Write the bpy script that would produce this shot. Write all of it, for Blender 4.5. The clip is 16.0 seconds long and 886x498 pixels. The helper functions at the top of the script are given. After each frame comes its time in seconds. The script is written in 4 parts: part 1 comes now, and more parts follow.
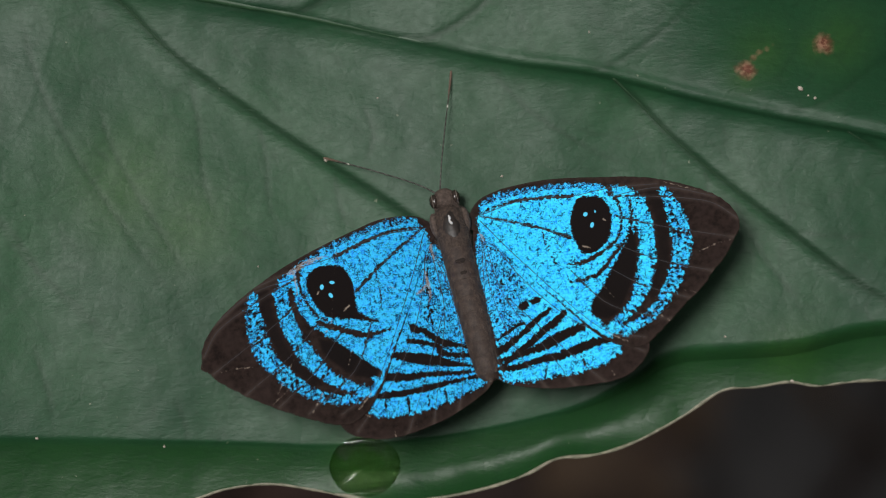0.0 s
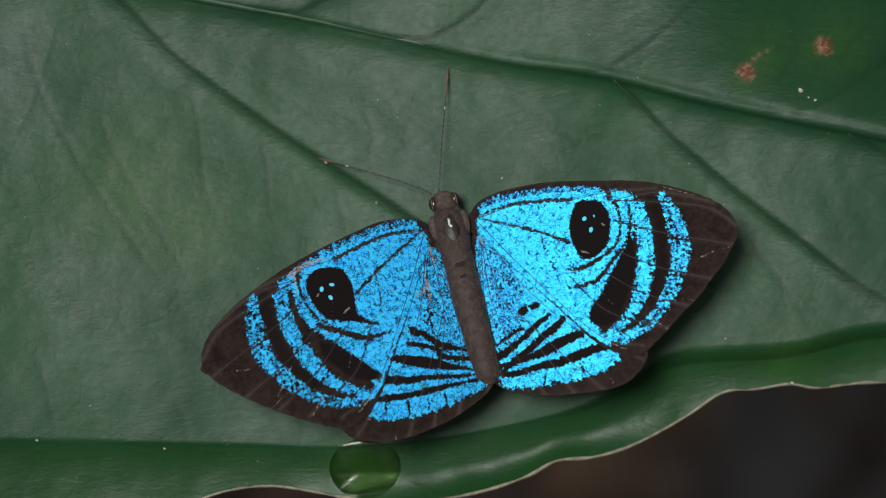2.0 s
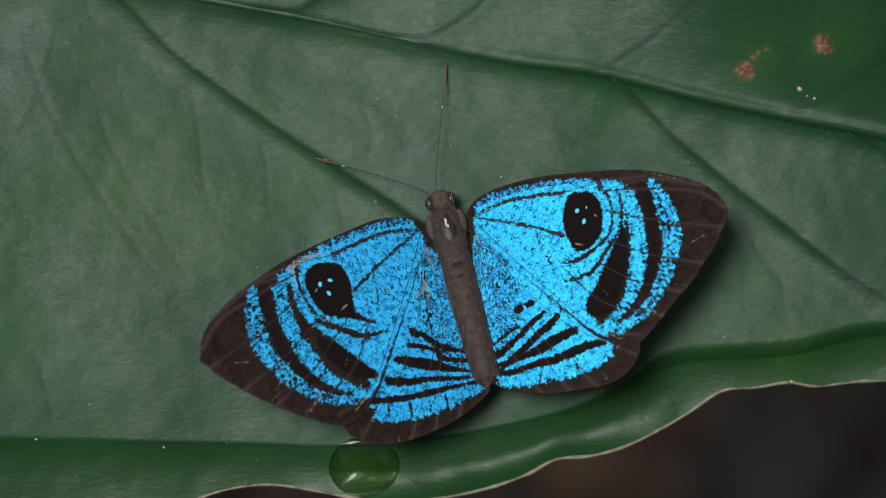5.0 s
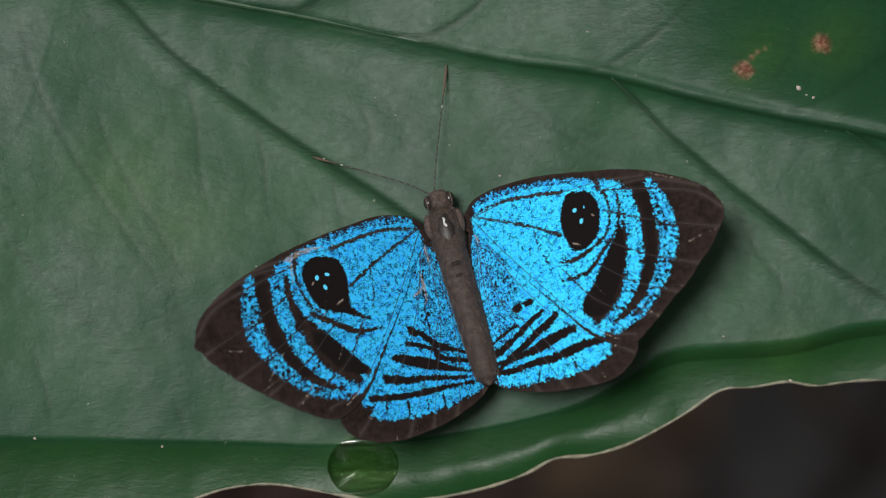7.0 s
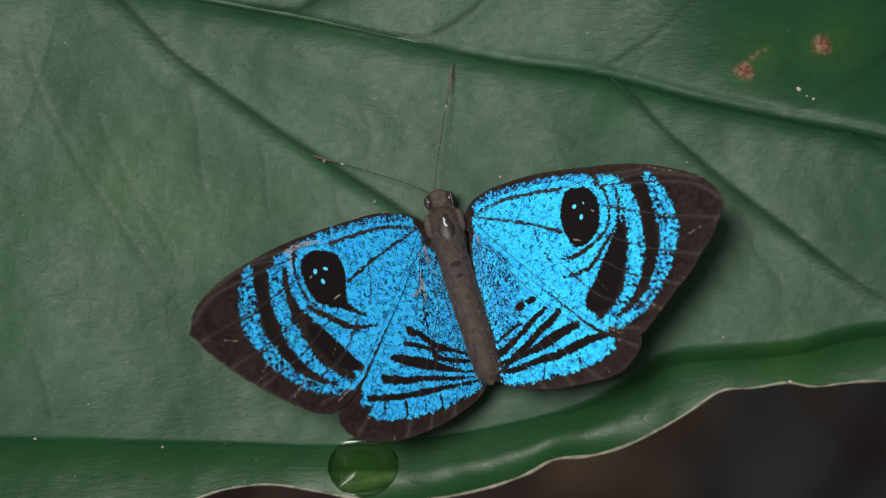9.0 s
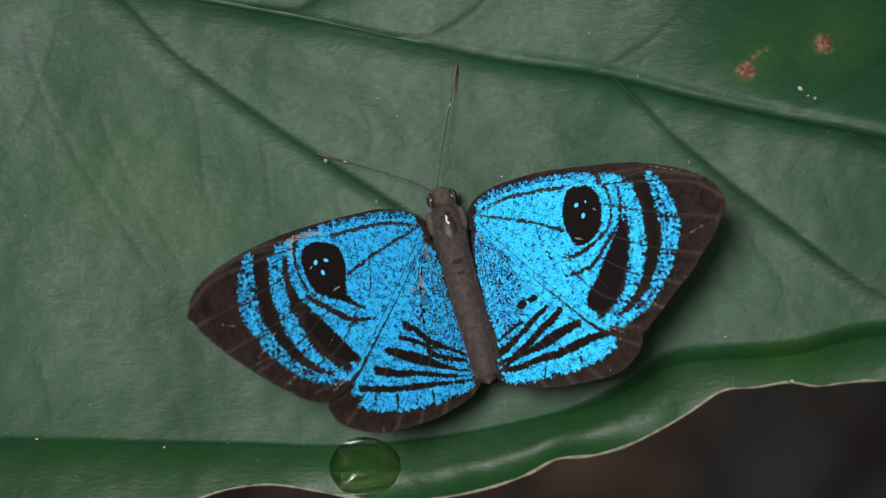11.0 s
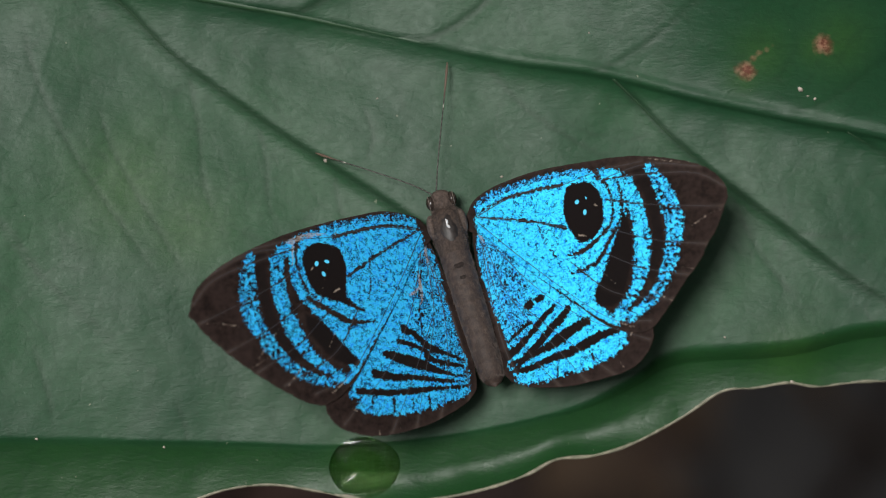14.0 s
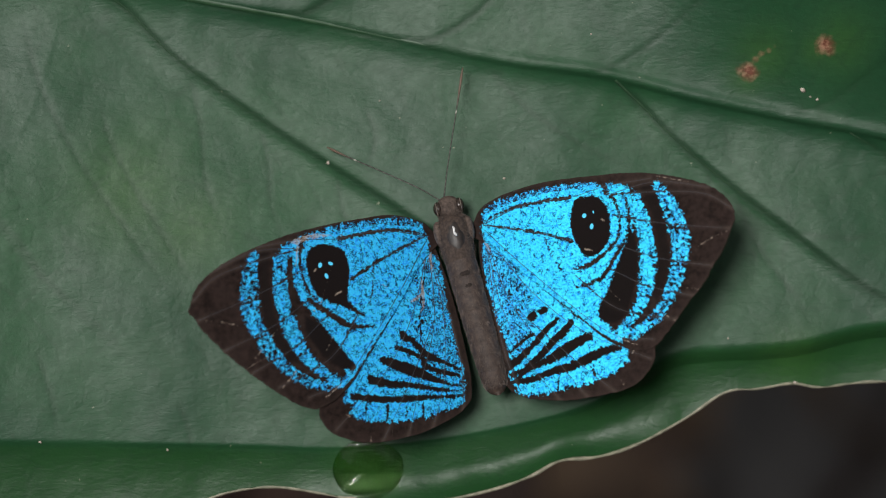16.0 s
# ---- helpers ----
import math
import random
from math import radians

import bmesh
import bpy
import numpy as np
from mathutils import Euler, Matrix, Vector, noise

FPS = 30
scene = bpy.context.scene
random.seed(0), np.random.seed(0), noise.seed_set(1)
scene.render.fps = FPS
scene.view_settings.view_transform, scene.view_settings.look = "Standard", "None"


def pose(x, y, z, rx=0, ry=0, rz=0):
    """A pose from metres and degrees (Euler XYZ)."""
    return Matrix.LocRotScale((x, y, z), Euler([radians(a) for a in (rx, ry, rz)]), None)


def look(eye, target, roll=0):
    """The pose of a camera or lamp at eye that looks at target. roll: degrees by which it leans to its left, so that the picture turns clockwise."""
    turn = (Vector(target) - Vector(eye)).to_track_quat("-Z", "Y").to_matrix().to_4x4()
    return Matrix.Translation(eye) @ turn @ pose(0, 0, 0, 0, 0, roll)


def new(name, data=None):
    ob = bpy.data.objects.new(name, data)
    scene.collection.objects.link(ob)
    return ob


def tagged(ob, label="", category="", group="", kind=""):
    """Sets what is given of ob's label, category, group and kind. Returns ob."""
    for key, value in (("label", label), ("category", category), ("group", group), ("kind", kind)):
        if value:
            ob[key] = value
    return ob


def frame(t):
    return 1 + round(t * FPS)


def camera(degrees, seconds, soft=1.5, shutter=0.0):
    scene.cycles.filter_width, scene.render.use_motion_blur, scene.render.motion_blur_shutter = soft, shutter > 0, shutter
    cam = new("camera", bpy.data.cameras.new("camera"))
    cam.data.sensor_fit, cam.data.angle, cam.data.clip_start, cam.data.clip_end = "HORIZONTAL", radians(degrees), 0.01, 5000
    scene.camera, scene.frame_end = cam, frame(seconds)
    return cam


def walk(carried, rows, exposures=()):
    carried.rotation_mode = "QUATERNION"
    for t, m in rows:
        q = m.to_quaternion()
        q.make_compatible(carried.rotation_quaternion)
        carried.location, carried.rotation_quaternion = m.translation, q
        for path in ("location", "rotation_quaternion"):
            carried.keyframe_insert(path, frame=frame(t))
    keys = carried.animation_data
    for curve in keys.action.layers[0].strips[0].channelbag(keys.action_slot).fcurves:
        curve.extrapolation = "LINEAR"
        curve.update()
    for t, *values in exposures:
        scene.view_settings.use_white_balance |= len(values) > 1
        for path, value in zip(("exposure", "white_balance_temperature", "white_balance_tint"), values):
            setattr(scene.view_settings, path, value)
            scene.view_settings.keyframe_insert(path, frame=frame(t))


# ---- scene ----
# All plan measures below are millimetres: u to the leaf tip side, v up the slope, w out of the leaf.
MM = 0.001
TILT = 35.0
HEIGHT = 0.46
LEAF = pose(0, 0, HEIGHT, TILT, 0, 0)      # the leaf's own frame in the world
EYE = 0.2895                               # camera to leaf


def on_leaf(u, v, w, rz=0.0, rx=0.0):
    return LEAF @ pose(u * MM, v * MM, w * MM, 0, 0, rz) @ pose(0, 0, 0, rx, 0, 0)


cam = camera(14, 16.0, soft=1.1, shutter=0.5)
cam.data.dof.use_dof = True
cam.data.dof.focus_distance = 0.2855
cam.data.dof.aperture_fstop = 20
SWAY = [(0, -0.021, -0.049, -0.01, 0.013), (0.5, 0.037, -0.049, 0.06, 0.005), (1, 0.011, -0.023, -0.05, 0.070), (1.5, -0.082, -0.036, -0.01, -0.052),
        (2, -0.041, 0.110, 0.01, 0.033), (2.5, -0.153, 0.066, 0.07, -0.083), (3, -0.053, 0.040, 0.12, 0.029), (3.5, -0.043, 0.012, 0.03, -0.030),
        (4, -0.032, 0.030, 0.03, 0.006), (6.5, 0.118, -0.095, -0.03, -0.024), (7, 0.130, -0.067, -0.13, 0.001), (7.5, 0.148, -0.117, -0.03, 0.011),
        (8, 0.139, -0.060, -0.05, 0.044), (8.5, 0.140, 0.018, -0.07, 0.070), (9, 0.107, -0.002, 0.05, 0.045), (11.5, -0.032, 0.003, -0.02, -0.024),
        (12, -0.031, 0.021, -0.03, -0.001), (12.5, 0.130, -0.082, -0.08, 0.085), (13, 0.027, -0.013, 0.09, 0.047), (13.5, 0.000, 0.050, -0.03, 0.037),
        (14, -0.000, -0.001, -0.03, 0.033), (14.5, -0.073, -0.014, 0.06, -0.085), (15, -0.111, -0.004, -0.04, -0.062), (15.5, -0.083, 0.112, 0.10, -0.015),
        (16, -0.233, 0.150, 0.02, -0.153)]
walk(cam, [(t, LEAF @ pose(u * MM, v * MM, EYE + w * MM, 0, 0, r)) for t, u, v, w, r in SWAY],
     exposures=[(0, -0.38), (4, -0.38), (6.5, -0.28), (11.5, -0.20), (16, -0.20)])

# ---- light: a bright, hazy gap in the forest canopy ----
world = bpy.data.worlds.new("world")
scene.world = world
world.use_nodes = True
wn, wl = world.node_tree.nodes, world.node_tree.links
sky = wn.new("ShaderNodeTexSky")
sky.sky_type = "NISHITA"
sky.sun_disc = False
sky.sun_elevation = radians(60)
sky.sun_rotation = radians(208)
sky.air_density, sky.dust_density = 1.0, 4.0
haze = wn.new("ShaderNodeHueSaturation")
haze.inputs["Saturation"].default_value = 0.22
wl.new(sky.outputs[0], haze.inputs["Color"])
wl.new(haze.outputs[0], wn["Background"].inputs["Color"])
wn["Background"].inputs["Strength"].default_value = 0.059
sun = new("sun", bpy.data.lights.new("sun", "SUN"))
sun.data.energy, sun.data.angle, sun.data.color = 3.75, radians(16), (1.0, 0.98, 0.95)
sun.matrix_world = look((-0.90, -1.66, 3.30), (0, 0, 0))


# ---- materials ----
def material(name):
    m = bpy.data.materials.new(name)
    m.use_nodes = True
    nt = m.node_tree
    return m, nt, nt.nodes["Principled BSDF"]


def node(nt, kind, **kw):
    n = nt.nodes.new(kind)
    for k, v in kw.items():
        n.inputs[k.replace("_", " ")].default_value = v
    return n


def coords(nt, scale=1000.0):
    tc = nt.nodes.new("ShaderNodeTexCoord")
    mp = nt.nodes.new("ShaderNodeMapping")
    mp.inputs["Scale"].default_value = (scale,) * 3
    nt.links.new(tc.outputs["Object"], mp.inputs["Vector"])
    return mp.outputs[0]


def noise_tex(nt, vec, scale, detail=3.0, rough=0.55, distort=0.0):
    n = node(nt, "ShaderNodeTexNoise", Scale=scale, Detail=detail, Roughness=rough, Distortion=distort)
    nt.links.new(vec, n.inputs["Vector"])
    return n.outputs["Fac"]


def ramp(nt, fac, a, b, lo=(0, 0, 0), hi=(1, 1, 1)):
    r = nt.nodes.new("ShaderNodeValToRGB")
    r.color_ramp.elements[0].position, r.color_ramp.elements[1].position = a, b
    r.color_ramp.elements[0].color, r.color_ramp.elements[1].color = (*lo, 1), (*hi, 1)
    nt.links.new(fac, r.inputs["Fac"])
    return r.outputs["Color"]


def mixed(nt, fac, a, b, how="MIX"):
    m = nt.nodes.new("ShaderNodeMix")
    m.data_type, m.blend_type = "RGBA", how
    for sock, val in ((m.inputs[0], fac), (m.inputs[6], a), (m.inputs[7], b)):
        if isinstance(val, (tuple, list)):
            sock.default_value = (*val, 1)
        elif isinstance(val, (int, float)):
            sock.default_value = val
        else:
            nt.links.new(val, sock)
    return m.outputs[2]


def calc(nt, op, a, b=0.0, clamp=False):
    m = nt.nodes.new("ShaderNodeMath")
    m.operation, m.use_clamp = op, clamp
    for sock, val in ((m.inputs[0], a), (m.inputs[1], b)):
        if isinstance(val, (int, float)):
            sock.default_value = val
        else:
            nt.links.new(val, sock)
    return m.outputs[0]


def attr(nt, name):
    a = nt.nodes.new("ShaderNodeAttribute")
    a.attribute_name = name
    return a.outputs["Fac"]


def bumped(nt, bsdf, height, strength, dist):
    b = node(nt, "ShaderNodeBump", Strength=strength, Distance=dist)
    nt.links.new(height, b.inputs["Height"])
    nt.links.new(b.outputs[0], bsdf.inputs["Normal"])


def leaf_material():
    m, nt, p = material("leaf_green")
    v = coords(nt)
    broad = noise_tex(nt, v, 0.07, 3)
    fine = noise_tex(nt, v, 1.6, 4, 0.65)
    grain = noise_tex(nt, v, 6.0, 3, 0.6)
    col = mixed(nt, ramp(nt, broad, 0.35, 0.68), (0.0095, 0.048, 0.0205), (0.0155, 0.069, 0.0255))
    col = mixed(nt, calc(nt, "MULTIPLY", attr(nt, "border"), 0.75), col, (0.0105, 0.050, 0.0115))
    col = mixed(nt, calc(nt, "MULTIPLY", attr(nt, "young"), 0.65), col, (0.027, 0.084, 0.017))
    col = mixed(nt, calc(nt, "MULTIPLY", ramp(nt, fine, 0.42, 0.7), 0.35), col, (0.009, 0.034, 0.013))
    col = mixed(nt, calc(nt, "MULTIPLY", attr(nt, "vein"), 0.66), col, (0.006, 0.026, 0.010))
    warp = nt.nodes.new("ShaderNodeMix")
    warp.data_type = "VECTOR"
    warp.inputs[0].default_value = 0.35
    wob = node(nt, "ShaderNodeTexNoise", Scale=0.5, Detail=2.0)
    nt.links.new(v, wob.inputs["Vector"])
    nt.links.new(v, warp.inputs[4])
    nt.links.new(wob.outputs["Color"], warp.inputs[5])
    net = node(nt, "ShaderNodeTexVoronoi", Scale=0.8)
    net.feature = "DISTANCE_TO_EDGE"
    nt.links.new(warp.outputs[1], net.inputs["Vector"])
    net = ramp(nt, net.outputs["Distance"], 0.0, 0.10, (1, 1, 1), (0, 0, 0))
    net = calc(nt, "MULTIPLY", net, ramp(nt, noise_tex(nt, v, 0.22, 2), 0.35, 0.65))
    col = mixed(nt, calc(nt, "MULTIPLY", net, 0.13), col, (0.008, 0.032, 0.012))
    mesh2 = node(nt, "ShaderNodeTexVoronoi", Scale=0.27)
    mesh2.feature = "DISTANCE_TO_EDGE"
    nt.links.new(warp.outputs[1], mesh2.inputs["Vector"])
    mesh2 = ramp(nt, mesh2.outputs["Distance"], 0.0, 0.055, (1, 1, 1), (0, 0, 0))
    mesh2 = calc(nt, "MULTIPLY", mesh2, ramp(nt, noise_tex(nt, v, 0.3, 2), 0.38, 0.62))
    col = mixed(nt, calc(nt, "MULTIPLY", mesh2, 0.26), col, (0.007, 0.030, 0.012))
    net = calc(nt, "ADD", net, mesh2)
    rust_edge = calc(nt, "ADD", attr(nt, "rust"), calc(nt, "MULTIPLY", calc(nt, "SUBTRACT", noise_tex(nt, v, 1.3, 3, 0.6), 0.5), 0.8))
    rusty = mixed(nt, ramp(nt, noise_tex(nt, v, 2.0, 3), 0.42, 0.6), (0.12, 0.042, 0.025), (0.30, 0.165, 0.105))
    col = mixed(nt, ramp(nt, rust_edge, 0.30, 0.95), col, rusty)
    speck = ramp(nt, noise_tex(nt, v, 2.2, 2, 0.5), 0.765, 0.79)
    col = mixed(nt, calc(nt, "MULTIPLY", speck, 0.5), col, (0.32, 0.33, 0.24))
    nt.links.new(col, p.inputs["Base Color"])
    rough = calc(nt, "ADD", calc(nt, "MULTIPLY", fine, 0.16), calc(nt, "ADD", calc(nt, "MULTIPLY", broad, 0.12), 0.37))
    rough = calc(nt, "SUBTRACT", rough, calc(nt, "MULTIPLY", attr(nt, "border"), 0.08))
    nt.links.new(rough, p.inputs["Roughness"])
    p.inputs["IOR"].default_value = 1.40
    p.inputs["Subsurface Weight"].default_value = 0.0
    mid = noise_tex(nt, v, 0.45, 3, 0.6)
    along = nt.nodes.new("ShaderNodeMapping")
    along.inputs["Rotation"].default_value = (0, 0, radians(8))
    along.inputs["Scale"].default_value = (0.55, 1.5, 1.0)
    nt.links.new(v, along.inputs["Vector"])
    crease = noise_tex(nt, along.outputs[0], 1.5, 4, 0.62, 0.5)
    h = calc(nt, "ADD", calc(nt, "ADD", calc(nt, "MULTIPLY", fine, 0.4), calc(nt, "MULTIPLY", grain, 0.16)), calc(nt, "MULTIPLY", mid, 0.55))
    h = calc(nt, "ADD", h, calc(nt, "MULTIPLY", crease, 0.75))
    h = calc(nt, "SUBTRACT", h, calc(nt, "MULTIPLY", net, 0.12))
    bumped(nt, p, h, 0.42, 0.00012)
    return m


def plain(name, dark, light, scale, rough=0.6, bump=0.3, dist=0.00005, metal=0.0, a=0.35, b=0.65, detail=4):
    m, nt, p = material(name)
    v = coords(nt)
    n = noise_tex(nt, v, scale, detail, 0.6)
    nt.links.new(mixed(nt, ramp(nt, n, a, b), dark, light), p.inputs["Base Color"])
    p.inputs["Roughness"].default_value, p.inputs["Metallic"].default_value = rough, metal
    bumped(nt, p, n, bump, dist)
    return m


def wing_material():
    m, nt, p = material("wing_scales")
    v = coords(nt)
    n1 = noise_tex(nt, v, 4.6, 2.2, 0.6, 1.2)
    n2 = noise_tex(nt, v, 1.1, 2, 0.5)
    rows = nt.nodes.new("ShaderNodeCombineXYZ")
    nt.links.new(attr(nt, "reach"), rows.inputs[0])
    nt.links.new(attr(nt, "fan"), rows.inputs[1])
    streak = noise_tex(nt, rows.outputs[0], 6.0, 2, 0.6, 0.8)
    mixn = nt.nodes.new("ShaderNodeMix")
    nt.links.new(calc(nt, "MULTIPLY", attr(nt, "reach"), 0.13, True), mixn.inputs[0])
    nt.links.new(n1, mixn.inputs[2])
    nt.links.new(streak, mixn.inputs[3])
    n1 = mixn.outputs[0]
    clump = node(nt, "ShaderNodeTexVoronoi", Scale=5.2)
    nt.links.new(v, clump.inputs["Vector"])
    cell = calc(nt, "SUBTRACT", ramp(nt, clump.outputs["Color"], 0.15, 0.85), 0.5)
    tone = calc(nt, "ADD", noise_tex(nt, v, 7.0, 2, 0.6), calc(nt, "MULTIPLY", cell, 0.16))
    edge = calc(nt, "ADD", calc(nt, "MULTIPLY", calc(nt, "SUBTRACT", n1, 0.5), 2.9), calc(nt, "MULTIPLY", cell, 0.42))
    edge = calc(nt, "ADD", edge, calc(nt, "MULTIPLY", calc(nt, "SUBTRACT", n2, 0.5), 0.8))
    blue = ramp(nt, calc(nt, "ADD", calc(nt, "ADD", attr(nt, "blue"), edge), 0.5), 0.38, 0.62)
    # short dark squiggles where scales are missing: stretches of a thin contour line
    line = calc(nt, "ABSOLUTE", calc(nt, "SUBTRACT", noise_tex(nt, v, 3.3, 1.5, 0.5, 1.6), 0.5))
    gate = calc(nt, "ADD", noise_tex(nt, v, 2.3, 2, 0.6), calc(nt, "MULTIPLY", attr(nt, "deep"), 0.13))
    gate = ramp(nt, gate, 0.525, 0.585)
    gap = calc(nt, "MULTIPLY", ramp(nt, line, 0.045, 0.08, (1, 1, 1), (0, 0, 0)), gate)
    mottle = noise_tex(nt, v, 2.2, 4, 0.7)
    brown = mixed(nt, ramp(nt, mottle, 0.36, 0.66), (0.008, 0.0048, 0.0042), (0.026, 0.0158, 0.0133))
    brown = mixed(nt, calc(nt, "MULTIPLY", ramp(nt, noise_tex(nt, v, 0.55, 2, 0.5), 0.45, 0.7), 0.5), brown, (0.030, 0.019, 0.0165))
    brown = mixed(nt, attr(nt, "black"), brown, (0.0095, 0.0073, 0.0072))
    brown = mixed(nt, calc(nt, "MULTIPLY", attr(nt, "margin"), 0.5), brown, (0.042, 0.029, 0.024))
    brown = mixed(nt, calc(nt, "MULTIPLY", attr(nt, "ray"), 0.5), brown, (0.085, 0.064, 0.054))
    azure = mixed(nt, ramp(nt, tone, 0.32, 0.56), (0.006, 0.235, 0.84), (0.046, 0.63, 1.0))
    azure = mixed(nt, calc(nt, "MULTIPLY", ramp(nt, noise_tex(nt, v, 1.0, 3, 0.65), 0.45, 0.68), 0.55), azure, (0.050, 0.71, 1.0))
    azure = mixed(nt, calc(nt, "MULTIPLY", attr(nt, "deep"), 0.55), azure, (0.040, 0.26, 0.90))
    azure = mixed(nt, calc(nt, "MULTIPLY", gap, 0.9), azure, (0.005, 0.030, 0.080))
    col = mixed(nt, blue, brown, azure)
    worn = calc(nt, "ADD", attr(nt, "worn"), calc(nt, "MULTIPLY", calc(nt, "SUBTRACT", n1, 0.5), 1.3))
    worn = ramp(nt, worn, 0.5, 0.72)
    col = mixed(nt, calc(nt, "MULTIPLY", worn, 0.72), col, (0.33, 0.26, 0.21))
    pupil = ramp(nt, attr(nt, "pupil"), 0.4, 0.6)
    col = mixed(nt, pupil, col, (0.10, 0.60, 0.92))
    nt.links.new(col, p.inputs["Base Color"])
    shine = calc(nt, "MULTIPLY", blue, calc(nt, "SUBTRACT", 1.0, worn), True)
    nt.links.new(calc(nt, "MULTIPLY", shine, 0.28), p.inputs["Metallic"])
    nt.links.new(calc(nt, "SUBTRACT", 0.8, calc(nt, "MULTIPLY", shine, 0.34)), p.inputs["Roughness"])
    nt.links.new(calc(nt, "SUBTRACT", 0.10, calc(nt, "MULTIPLY", attr(nt, "black"), 0.07)), p.inputs["Specular IOR Level"])
    bumped(nt, p, calc(nt, "ADD", calc(nt, "MULTIPLY", tone, 0.5), n1), 0.5, 0.00004)
    return m


def antenna_material():
    m, nt, p = material("antenna_rings")
    col = mixed(nt, attr(nt, "pale"), (0.020, 0.016, 0.013), (0.62, 0.60, 0.52))
    col = mixed(nt, attr(nt, "club"), col, (0.13, 0.085, 0.062))
    nt.links.new(col, p.inputs["Base Color"])
    p.inputs["Roughness"].default_value = 0.5
    return m


def water_material():
    m, nt, p = material("water")
    p.inputs["Base Color"].default_value = (0.55, 0.84, 0.36, 1)
    p.inputs["Transmission Weight"].default_value = 1.0
    p.inputs["Roughness"].default_value = 0.09
    p.inputs["IOR"].default_value = 1.33
    return m


def ground_material():
    m, nt, p = material("shaded_forest_soil")
    v = coords(nt, 1.0)
    n = noise_tex(nt, v, 9.0, 6, 0.65)
    n2 = noise_tex(nt, v, 60.0, 4, 0.6)
    # soil brown, taken near black to stand for shade beneath the plants
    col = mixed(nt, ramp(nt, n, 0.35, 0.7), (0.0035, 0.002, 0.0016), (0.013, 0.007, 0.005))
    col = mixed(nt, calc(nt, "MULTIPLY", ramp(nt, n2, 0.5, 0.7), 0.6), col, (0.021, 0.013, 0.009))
    nt.links.new(col, p.inputs["Base Color"])
    p.inputs["Roughness"].default_value = 0.9
    bumped(nt, p, n2, 0.6, 0.01)
    return m


LEAF_MAT = leaf_material()
MARGIN_MAT = plain("leaf_margin_pale", (0.12, 0.12, 0.08), (0.28, 0.26, 0.19), 1.5, 0.6)
VEIN_MAT = plain("vein_dark_green", (0.010, 0.036, 0.014), (0.018, 0.052, 0.020), 1.2, 0.9)
RIB_MAT = plain("midrib_green", (0.014, 0.050, 0.021), (0.030, 0.076, 0.033), 0.8, 0.5)
PETIOLE_MAT = plain("petiole_green", (0.05, 0.09, 0.03), (0.09, 0.14, 0.05), 0.5, 0.5)
WING_MAT = wing_material()
PALE_FUR_MAT = plain("pale_brown_fur", (0.036, 0.024, 0.019), (0.11, 0.078, 0.063), 4.5, 0.85, 0.5, 0.00006)
FUR_MAT = plain("brown_fur", (0.021, 0.013, 0.0098), (0.062, 0.041, 0.031), 5.0, 0.85, 0.5, 0.00006)
SCUTUM_MAT = plain("dark_shield", (0.009, 0.006, 0.005), (0.025, 0.017, 0.014), 2.6, 0.5, 0.5, 0.00008)
ABDOMEN_MAT = plain("brown_abdomen", (0.024, 0.0140, 0.0105), (0.058, 0.0365, 0.0275), 2.6, 0.7, 0.4, 0.00005)
SPOT_MAT = plain("dark_spot", (0.008, 0.005, 0.004), (0.022, 0.014, 0.011), 5.0, 0.95)
EYE_MAT = plain("compound_eye", (0.018, 0.013, 0.011), (0.05, 0.036, 0.03), 9.0, 0.22, 0.2)
RIM_MAT = plain("eye_rim_scales", (0.10, 0.08, 0.07), (0.2, 0.17, 0.14), 6.0, 0.8)
# near-white base colour paints the highlight on the back shield
GLINT_MAT = plain("painted_glint", (0.45, 0.43, 0.42), (0.75, 0.73, 0.72), 5.0, 0.15, 0.2)
HAIR_MAT = plain("fur_hairs", (0.028, 0.019, 0.015), (0.092, 0.066, 0.053), 2.5, 0.7)
WING_VEIN_MAT = plain("wing_vein", (0.010, 0.012, 0.020), (0.030, 0.024, 0.028), 1.5, 0.6)
ANT_MAT = antenna_material()
WATER_MAT = water_material()
SOIL_MAT = ground_material()
FOREST_MAT = plain("forest_foliage", (0.006, 0.012, 0.005), (0.022, 0.040, 0.016), 0.0012, 0.8, 0.5, 0.05)
# litter and stone below carry the ground's shade in their dark base colours
LITTER_MAT = plain("shaded_dead_leaf_brown", (0.006, 0.0026, 0.0018), (0.028, 0.0115, 0.007), 0.03, 0.7, 0.4, 0.002)
OCHRE_MAT = plain("dead_leaf_ochre", (0.024, 0.013, 0.007), (0.060, 0.036, 0.019), 0.04, 0.7, 0.4, 0.002)
STONE_MAT = plain("shaded_grey_stone", (0.012, 0.0115, 0.0115), (0.034, 0.032, 0.032), 0.05, 0.8, 0.6, 0.004)
DEBRIS_MAT = plain("pale_crumb", (0.32, 0.25, 0.20), (0.60, 0.55, 0.48), 3.0, 0.6)


# ---- mesh helpers ----
def mesh(name, verts, faces, mat, smooth=True, **attrs):
    me = bpy.data.meshes.new(name)
    me.from_pydata([tuple(float(c) * MM for c in v) for v in verts], [], faces)
    me.materials.append(mat)
    for key, values in attrs.items():
        a = me.attributes.new(key, "FLOAT", "POINT")
        a.data.foreach_set("value", np.asarray(values, dtype=np.float32))
    if smooth:
        me.polygons.foreach_set("use_smooth", [True] * len(me.polygons))
    me.update()
    return me


def part(name, me, parent, label=""):
    ob = new(name, me)
    ob.parent = parent
    return tagged(ob, label) if label else ob


